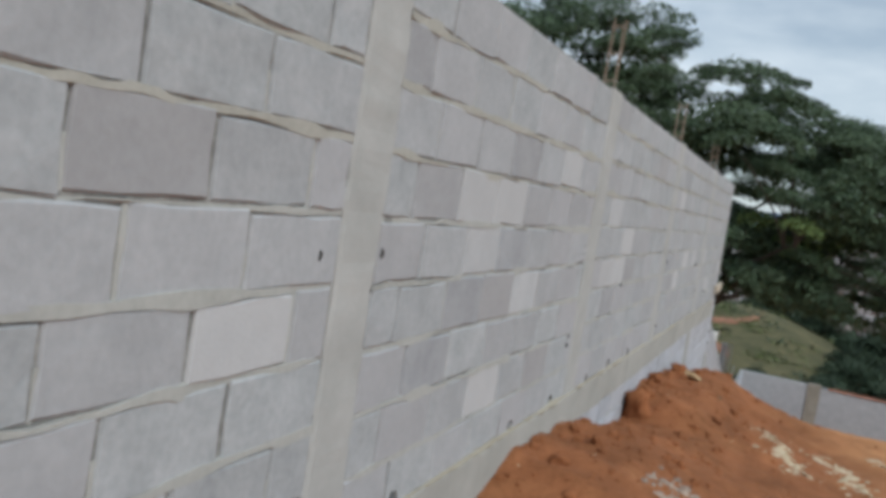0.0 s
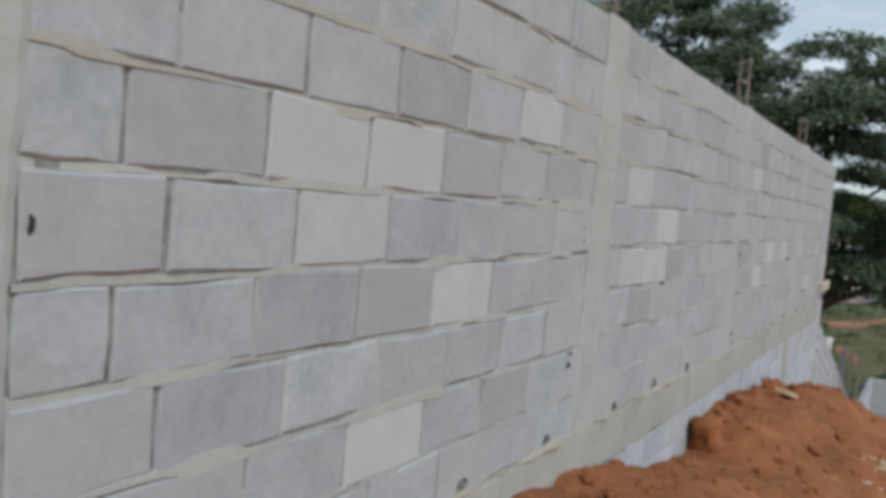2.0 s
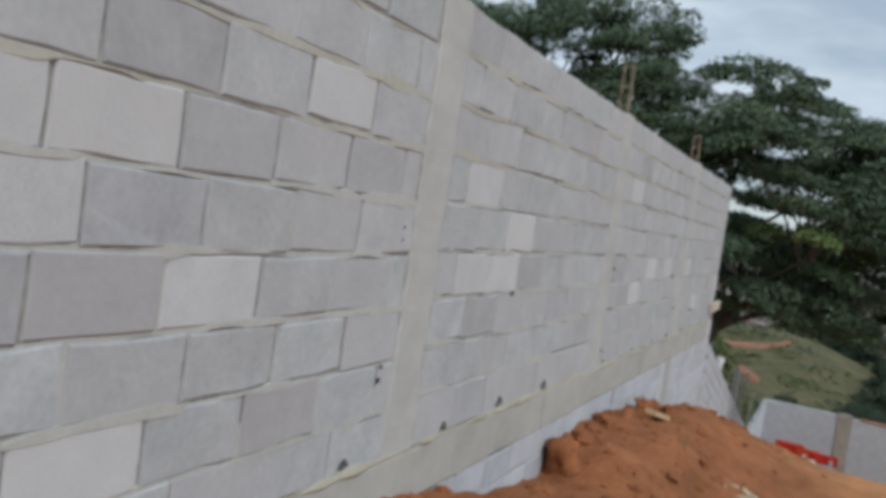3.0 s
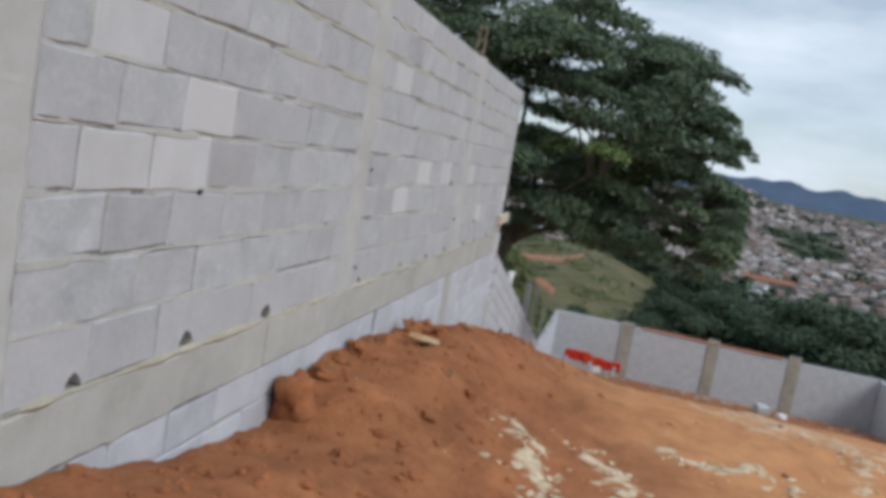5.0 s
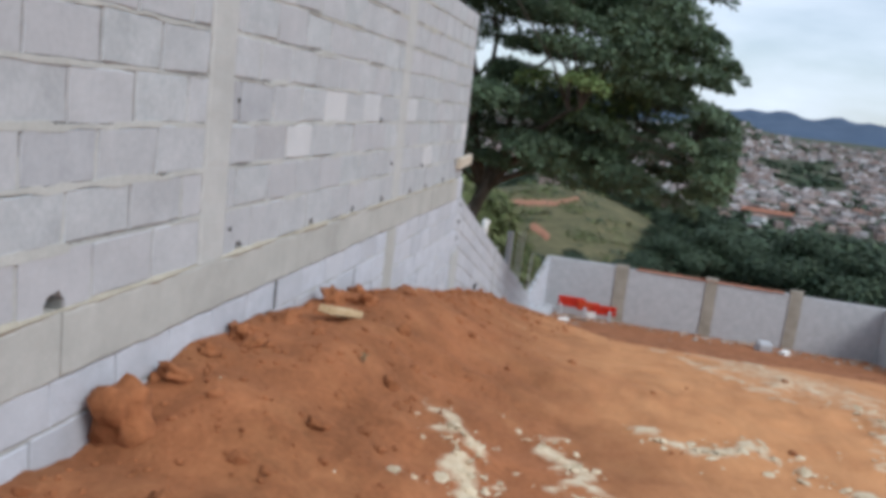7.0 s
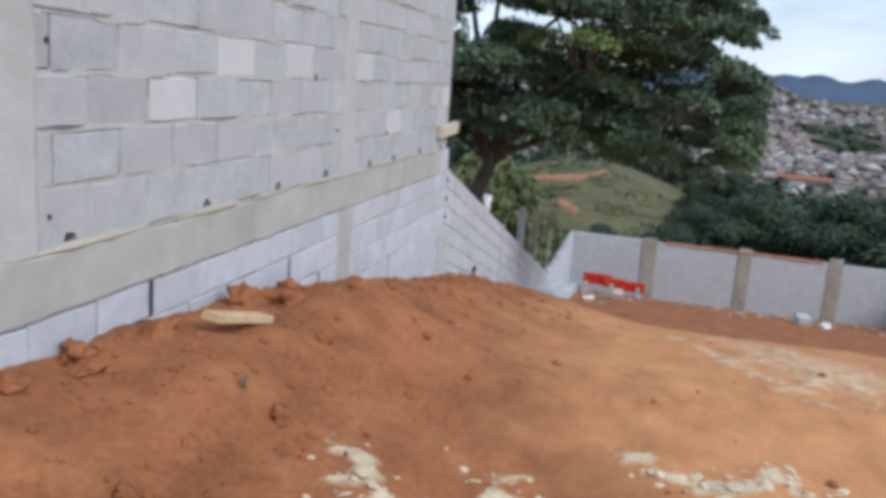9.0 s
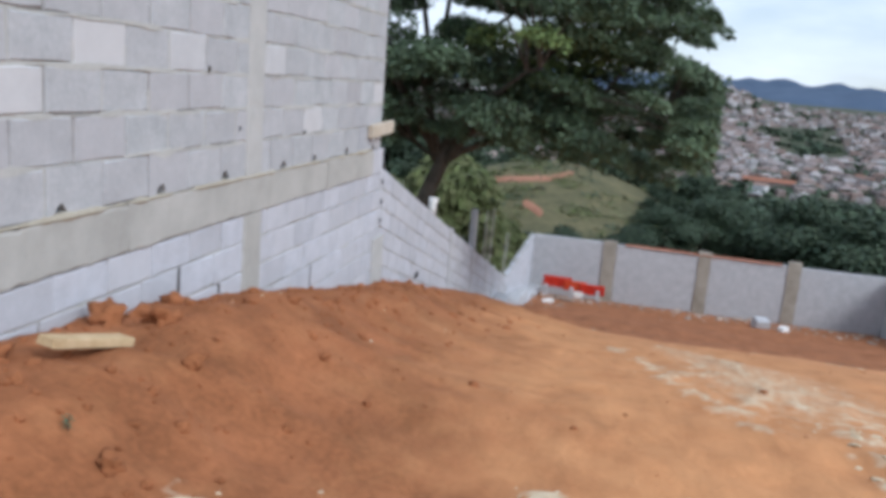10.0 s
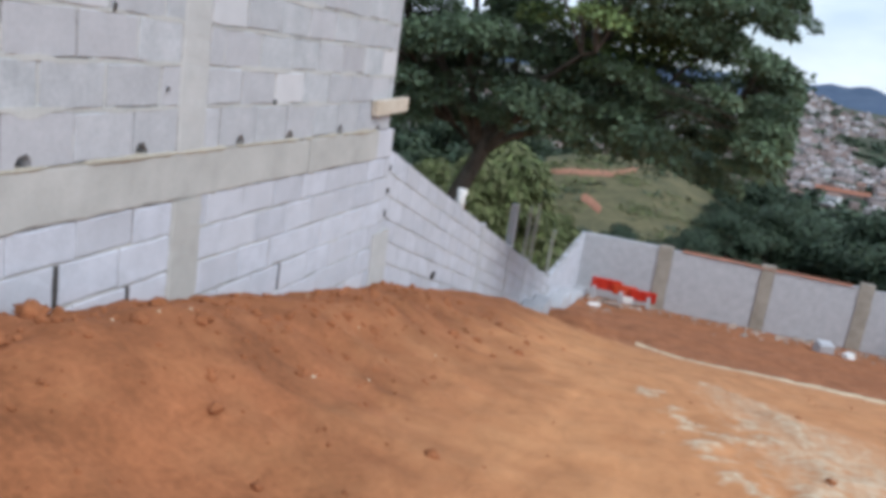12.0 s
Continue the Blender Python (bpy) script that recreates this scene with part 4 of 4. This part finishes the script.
def leaf_pad(c, rx, ry, rz, count, size, droop=0.3, slim=0.4):
    """A flat pad of small pointed leaves, denser below its rim, some hanging."""
    verts, faces = [], []
    for _ in range(count):
        a, r = random.uniform(0, 6.283), math.sqrt(random.random())
        u = random.gauss(0, 0.5)
        p = Vector((c[0] + rx * r * math.cos(a), c[1] + ry * r * math.sin(a), c[2] + rz * u - rz * 1.2 * r * r))
        yaw = a + random.gauss(0, 0.7)
        s = size * random.uniform(0.6, 1.4)
        way = Vector((math.cos(yaw), math.sin(yaw), -droop - random.uniform(0, 0.6) * r + random.gauss(0, 0.25))).normalized()
        side = way.cross(Vector((random.gauss(0, 0.45), random.gauss(0, 0.45), 1))).normalized() * s * slim
        k = len(verts)
        verts += [p, p + way * s * 0.5 + side, p + way * s, p + way * s * 0.5 - side]
        faces.append([k, k + 1, k + 2, k + 3])
    return verts, faces


def leaf_clump(c, rx, ry, rz, count, size, lean=0.0):
    """A billow of small drooping leaves, thick on its upper and outer side and ragged below."""
    way = rng.normal(size=(count, 3))
    way /= np.linalg.norm(way, axis=1)[:, None]
    way[:, 2] = np.where(way[:, 2] < -0.35, -way[:, 2], way[:, 2])
    ragged = 0.62 + 0.38 * np.sin(way[:, 0] * 5 + c[0] * 7) * np.sin(way[:, 1] * 4 + c[1] * 5)
    depth = np.where(rng.random(count) < 0.7, rng.uniform(0.8, 1.0, count), rng.uniform(0.2, 0.9, count)) * (0.75 + 0.3 * ragged)
    p = way * depth[:, None] * np.array((rx, ry, rz))
    p[:, 2] -= lean * p[:, 0]
    p += np.array(c)
    out = way * np.array((1, 1, 0.25)) + rng.normal(0, 0.45, (count, 3)) + np.array((0, 0, -0.45))
    out /= np.linalg.norm(out, axis=1)[:, None]
    side = np.cross(out, way + rng.normal(0, 0.5, (count, 3)))
    side /= np.linalg.norm(side, axis=1)[:, None] + 1e-6
    s = (size * rng.uniform(0.6, 1.4, count))[:, None]
    quad = np.stack((p, p + out * s * 0.5 + side * s * 0.27, p + out * s, p + out * s * 0.5 - side * s * 0.27), 1).reshape(-1, 3)
    return quad.tolist(), [[4 * i, 4 * i + 1, 4 * i + 2, 4 * i + 3] for i in range(count)]


def bent(a, b, n=5, wob=0.12):
    a, b = Vector(a), Vector(b)
    out = []
    for i in range(n + 1):
        t = i / n
        p = a.lerp(b, t) + Vector((0, 0, 0.12 * (b - a).length * math.sin(t * math.pi)))
        if 0 < i < n:
            p += Vector((random.gauss(0, 1), random.gauss(0, 1), random.gauss(0, 0.6))) * wob * (b - a).length * 0.25
        out.append(p)
    return out


CROWN_X = [-10.5, -8, -5.4, -3.6, -2.4, -2.1, -1.9, -1.2, 0.6, 1.2, 2.2, 2.9, 3.1, 3.8, 4.1]
CROWN_TOP = [4.5, 6.3, 6.6, 6.5, 6.2, 5.0, 5.0, 5.4, 5.1, 4.35, 4.2, 4.0, 3.1, 2.1, 1.0]
CROWN_GAPS = [(-1.34, 1.96), (-0.82, 1.67), (2.2, 2.07), (-0.47, 0.4), (-2.64, 4.49), (-0.2, 2.65), (-0.8, 4.7), (-1.0, 0.2), (0.4, 3.6), (0.55, 2.2), (3.4, 1.72), (3.7, 1.70), (-0.1, 1.0), (-2.2, 3.1), (-1.9, 2.5)]
CROWN_LOW = [1.2, 0.6, 0.2, -0.1, -0.4, -0.35, -0.25, 0.0, -0.1, -0.15, -0.32, -0.38, -0.3, -0.1, 0.4]


def big_tree():
    base = Vector((-1.42, 21.2, -2.9))
    tree = tagged(empty("spreading_tree", *base), "large dark green spreading tree behind the block walls", "tree")
    def local(g):
        return [Vector(v) - base for v in g[0]], g[1]
    fork = Vector((-0.72, 21.0, -0.35))
    part("trunk", local(tube([base, (-1.2, 21.1, -1.8), (-1.02, 21, -1.1), (-0.86, 21, -0.7), fork, (-0.6, 21, 0.2)], [0.22, 0.17, 0.145, 0.135, 0.13, 0.10], 12)), BARK, tree, smooth=True)
    pads = []
    for _ in range(30000):
        if len(pads) >= 760:
            break
        x, y = random.uniform(-9.6, 4.0), random.triangular(18.6, 24.4, 21.2)
        k = (y - 6) / 15
        lo, hi = float(np.interp(x, CROWN_X, CROWN_LOW)), float(np.interp(x, CROWN_X, CROWN_TOP))
        z = random.uniform(lo + 0.15, hi - 0.12)
        r = random.uniform(0.34, 0.88)
        if x > 2.4:
            r *= 0.58
            if random.random() < 0.35:
                continue
        x = min(x, 3.8 - 0.75 * r)
        # a few clear windows through the crown
        if min(math.hypot((x - gx) / (0.07 + 0.40 * r), (z - gz) / (0.06 + 0.16 * r)) for gx, gz in CROWN_GAPS) < 1:
            continue
        if any((x - p[0]) ** 2 + ((y - p[1]) * 0.8) ** 2 + ((z - p[2]) * 2.4) ** 2 < 0.12 for p in pads):
            continue
        pads.append((x, y, z, r, k))
    places, crown, young = [], [], []
    for x, y, z, r, k in pads:
        c = (2 + (x - 2) * k, y, 1.3 + (z - 1.3) * k)
        places.append(c)
        fresh = y < 21.4 and any(math.hypot((x - fx) / 0.75, (z - fz) / 0.40) < 1 for fx, fz in FRESH)
        (young if fresh else crown).append(leaf_clump(c, r * 1.05, r * 0.9, r * random.uniform(0.32, 0.60), int(640 * (0.4 + r)), 0.082, random.uniform(0.0, 0.35) * (1 if x > -0.7 else -1)))
    part("crown", local(join(*crown)), LEAF, tree)
    part("young_leaves", local(join(*young)), LEAF_YOUNG, tree, "lighter green young leaves")
    limbs = []
    for tip in ((-6.8, 22, 4.2), (-4.2, 20.2, 3.4), (-2.6, 22.6, 4.6), (-0.9, 21.4, 4.2), (0.6, 22.4, 3.4), (2.4, 21.3, 2.6), (3.0, 20.6, 1.0), (1.0, 19.6, 1.4), (-3.0, 19.6, 1.4)):
        pts = bent(fork, tip, 6, 0.22)
        limbs.append(pts)
        part("limb", local(tube(pts, [0.075, 0.062, 0.052, 0.042, 0.034, 0.025, 0.016], 8)), BARK, tree, smooth=True)
    for c in places[::3]:
        joint = min((p for pts in limbs for p in pts[1:]), key=lambda p: (p - Vector(c)).length + (2 if p.z > c[2] + 0.2 else 0))
        part("twig", local(tube(bent(joint, c, 3, 0.2), [0.026, 0.02, 0.014, 0.006], 5)), BARK, tree)


big_tree()


def tree_kind(height, spread, pads, per, size, mat, name, label, trunk=True, slim=0.34, droop=0.2):
    """A tree built once at the origin, to be copied."""
    tree = tagged(empty(name), label, "tree")
    if trunk:
        part("trunk", tube([(0, 0, -1.0), (0.05 * height, 0, height * 0.35), (0.02 * height, 0.03 * height, height * 0.75)], [height * 0.035, height * 0.025, height * 0.008], 7), BARK, tree)
    g = []
    for _ in range(pads):
        a, t = random.uniform(0, 6.283), random.random()
        z = height * (0.22 + 0.78 * t)
        w = spread * math.sin(math.pi * (0.22 + 0.74 * t)) ** 0.7 * random.uniform(0.35, 1.0)
        g.append(leaf_pad((w * math.cos(a), w * math.sin(a), z), spread * 0.38, spread * 0.38, spread * 0.13, per, size, droop, slim))
    part("crown", join(*g), mat, tree)
    return tree


def plant(kind, spots, group, label=""):
    for n, (x, y, s) in enumerate(spots):
        m = Matrix.LocRotScale((x, y, land_level(x, y) - 0.3 if y > 34 else ground_level(x, y) - 0.1), Euler((0, 0, random.uniform(0, 6.3))), None)
        t = kind if n == 0 else copy_thing(kind, m)
        t.matrix_basis = m @ Matrix.Diagonal((s, s, s * random.uniform(0.9, 1.1), 1))
        tagged(t, label, "", group)


def bearing(az, d, s=1.0):
    return 2 + d * math.sin(radians(az)), 6 + d * math.cos(radians(az)), s


bamboo = tree_kind(5.2, 1.5, 46, 190, 0.42, LEAF_LIGHT, "feathery_shrub", "tall feathery yellow-green shrub behind the wall", slim=0.11, droop=0.5)
plant(bamboo, [bearing(-12.0, 30, 0.86), bearing(-9.6, 31, 0.98), bearing(-7.6, 33, 0.66), bearing(-10.8, 34, 1.08), bearing(-14.5, 34, 0.85), bearing(-6.2, 37, 0.6)], "feathery shrubs")
bush = tree_kind(4.4, 2.3, 60, 190, 0.20, LEAF_DARK, "dark_bush", "dark green bushy tree on the hillside")
plant(bush, [bearing(a, d, s) for a, d, s in ((-8, 44, 0.5), (-5, 46, 0.45), (-2.5, 48, 0.5), (0, 46, 0.5), (2.0, 50, 0.62), (4.2, 54, 0.85), (6.4, 58, 1.0), (8.5, 60, 0.95),
             (10.4, 62, 1.0), (12.6, 56, 1.3), (14.6, 52, 1.35), (16.6, 50, 1.4), (18.8, 50, 1.3), (-10.5, 50, 0.8), (-14, 48, 1.0), (-18, 46, 1.2), (5.2, 70, 1.1), (-12.5, 70, 0.9), (-9, 96, 1.0), (-6.5, 98, 1.1), (-4.2, 99, 0.9), (-2.0, 96, 1.2), (0.3, 92, 1.2), (1.6, 84, 1.0), (-11, 92, 1.1), (-13.5, 88, 1.2), (3.0, 80, 0.42), (3.8, 78, 0.55), (2.6, 70, 0.32), (4.6, 86, 0.7), (3.4, 66, 0.45), (2.2, 64, 0.3))], "bushes below the lot")
forest_tree = tree_kind(9.0, 4.2, 46, 130, 0.50, LEAF_DARK, "forest_tree", "dark green forest tree in the valley")
spots = []
for _ in range(190):
    a, d = random.uniform(4.6, 21), random.uniform(75, 330)
    spots.append(bearing(a, d, random.uniform(0.8, 1.2) * (0.40 if d < 120 else 0.55 if d < 180 else 0.75)))
for _ in range(22):
    a, d = random.uniform(-24, -11), random.uniform(60, 140)
    spots.append(bearing(a, d, random.uniform(0.6, 1.1)))
plant(forest_tree, spots, "forest trees in the valley")


def far_woods():
    g = []
    for _ in range(1500):
        a, d = random.uniform(-26, 24), random.uniform(520, 1500) if random.random() < 0.68 else random.uniform(230, 540)
        x, y, _s = bearing(a, d)
        r = random.uniform(3, 6.5)
        z = land_level(x, y)
        for _k in range(3):
            g.append(leaf_pad((x + random.gauss(0, r * 0.4), y + random.gauss(0, r * 0.4), z + random.uniform(0.3, 1.0) * r), r, r, r * 0.35, 26, r * 0.75, 0.2, 0.5))
    tagged(part("far_woods", join(*g), LEAF_DARK), "dark woods between and below the town's houses", "woods", kind="stuff")


far_woods()


def hill_scrub(count, mat, name, label, low, high):
    g = []
    for _ in range(count):
        x, y = random.uniform(-24, 9), random.uniform(54, 96)
        if noise.noise(Vector((x / 7, y / 9, 3))) < -0.05:
            continue
        r = random.uniform(low, high)
        g.append(leaf_pad((x, y, land_level(x, y) + 0.3 * r), r * 1.3, r, r * 0.4, 46, r * 0.45, 0.1, 0.3))
    tagged(part(name, join(*g), mat), label, "scrub", kind="stuff")


hill_scrub(420, LEAF_LIGHT, "hill_scrub", "low olive scrub dotted over the grassy hillside", 0.3, 0.9)
hill_scrub(200, LEAF_DARK, "dark_scrub", "dark low bushes scattered over the grassy hillside", 0.3, 0.8)


# ---- the town across the valley ----
def house_kind(w, l, h, pitch, flat):
    house = tagged(empty("house"), "small far house with plain walls and a low roof", "house", "houses of the far town")
    part("wall", box(-w / 2, w / 2, -l / 2, l / 2, -4, h), HOUSE_WALL, house)
    e = 0.5
    if flat:
        part("roof", box(-w / 2 - e, w / 2 + e, -l / 2 - e, l / 2 + e, h, h + 0.5), HOUSE_ROOF, house)
    else:
        v = [(-w / 2 - e, -l / 2 - e, h), (w / 2 + e, -l / 2 - e, h), (w / 2 + e, l / 2 + e, h), (-w / 2 - e, l / 2 + e, h), (0, -l / 2 - e, h + pitch), (0, l / 2 + e, h + pitch)]
        part("roof", (v, [[0, 1, 4], [2, 3, 5], [0, 4, 5, 3], [1, 2, 5, 4], [0, 3, 2, 1]]), HOUSE_ROOF, house)
    storeys = max(1, int(h // 3))
    for s in range(storeys):
        for k in (-1, 1):
            part("window", box(k * w * 0.25 - 0.7, k * w * 0.25 + 0.7, -l / 2 - 0.06, -l / 2 + 0.1, s * 3 + 1.0, s * 3 + 2.3), GLASS_DARK, house)
    return house


def build_town():
    kinds = [house_kind(8, 10, 3.2, 1.8, False), house_kind(10, 9, 6.2, 2.2, False), house_kind(9, 12, 6.4, 0, True), house_kind(12, 14, 9.5, 2.4, False), house_kind(14, 11, 3.4, 2.4, False)]
    placed = []
    for _ in range(6000):
        if len(placed) >= 290:
            break
        a = random.choice((random.uniform(1.5, 19), random.uniform(1.5, 19), random.uniform(-22, 2)))
        d = random.triangular(500, 1480, 720)
        x, y, _s = bearing(a, d)
        if noise.noise(Vector((x / 130, y / 130, 11))) < -0.30 or any((x - p) ** 2 + (y - q) ** 2 < 210 for p, q in placed):
            continue
        m = Matrix.LocRotScale((x, y, land_level(x, y) + 1.2), Euler((0, 0, random.choice((0, 0.4, -0.5, 1.57, 1.1)) + random.gauss(0, 0.12))), None)
        n = len(placed)
        kind = kinds[n] if n < len(kinds) else random.choice(kinds)
        t = kind if n < len(kinds) else copy_thing(kind, m)
        k = random.uniform(0.42, 0.78)
        t.matrix_basis = m @ Matrix.Diagonal((k, k, k * random.uniform(0.9, 1.2), 1))
        placed.append((x, y))
    for mat, name, label, n in ((HOUSE_WALL_STUFF, "house_cluster", "dense pale and brick-coloured far houses", 2300), (HOUSE_ROOF_STUFF, "roof_cluster", "dense terracotta roofs of far houses", 1300)):
        g = []
        for _ in range(n):
            a, d = random.choice((random.uniform(1.5, 19), random.uniform(1.5, 19), random.uniform(-22, 2))), random.triangular(540, 1650, 1000)
            x, y, _s = bearing(a, d)
            if noise.noise(Vector((x / 130, y / 130, 11))) < -0.30:
                continue
            w, h = random.uniform(1.8, 4.4), random.uniform(2.5, 6.5)
            z = land_level(x, y)
            g.append(box(x - w, x + w, y - 5, y + 5, z - 4, z + h))
        tagged(part(name, join(*g), mat), label, "houses", kind="stuff")


HOUSE_WALL_STUFF = material("far_walls", (0.20, 0.130, 0.112), (0.30, 0.27, 0.265), 0.02, 0.3, 0.9, 0, 0.3, 0.45, (0.60, 0.60, 0.61), island=True)
HOUSE_ROOF_STUFF = material("far_roofs", (0.17, 0.12, 0.105), (0.27, 0.195, 0.17), 0.02, 0.3, 0.9, 0, 0.3, 0.25, (0.42, 0.36, 0.34), island=True)
build_town()
long_roof = tagged(empty("market_hall"), "long low far hall with an orange clay roof", "building")
part("wall", box(-22, 22, -7, 7, -6, 4), HOUSE_WALL, long_roof)
part("roof", ([(-23, -8, 4), (23, -8, 4), (23, 8, 4), (-23, 8, 4), (-23, 0, 8), (23, 0, 8)], [[0, 1, 5, 4], [2, 3, 4, 5], [1, 2, 5], [3, 0, 4], [0, 3, 2, 1]]), TERRACOTTA, long_roof)
lx, ly, _ls = bearing(9.6, 620)
long_roof.matrix_basis = pose(lx, ly, land_level(lx, ly) + 2, 0, 0, -8) @ Matrix.Diagonal((0.75, 0.7, 0.6, 1))

# ---- the blocks, piece by piece ----
for i, bay in enumerate(BAYS):
    build_bay(i, bay)
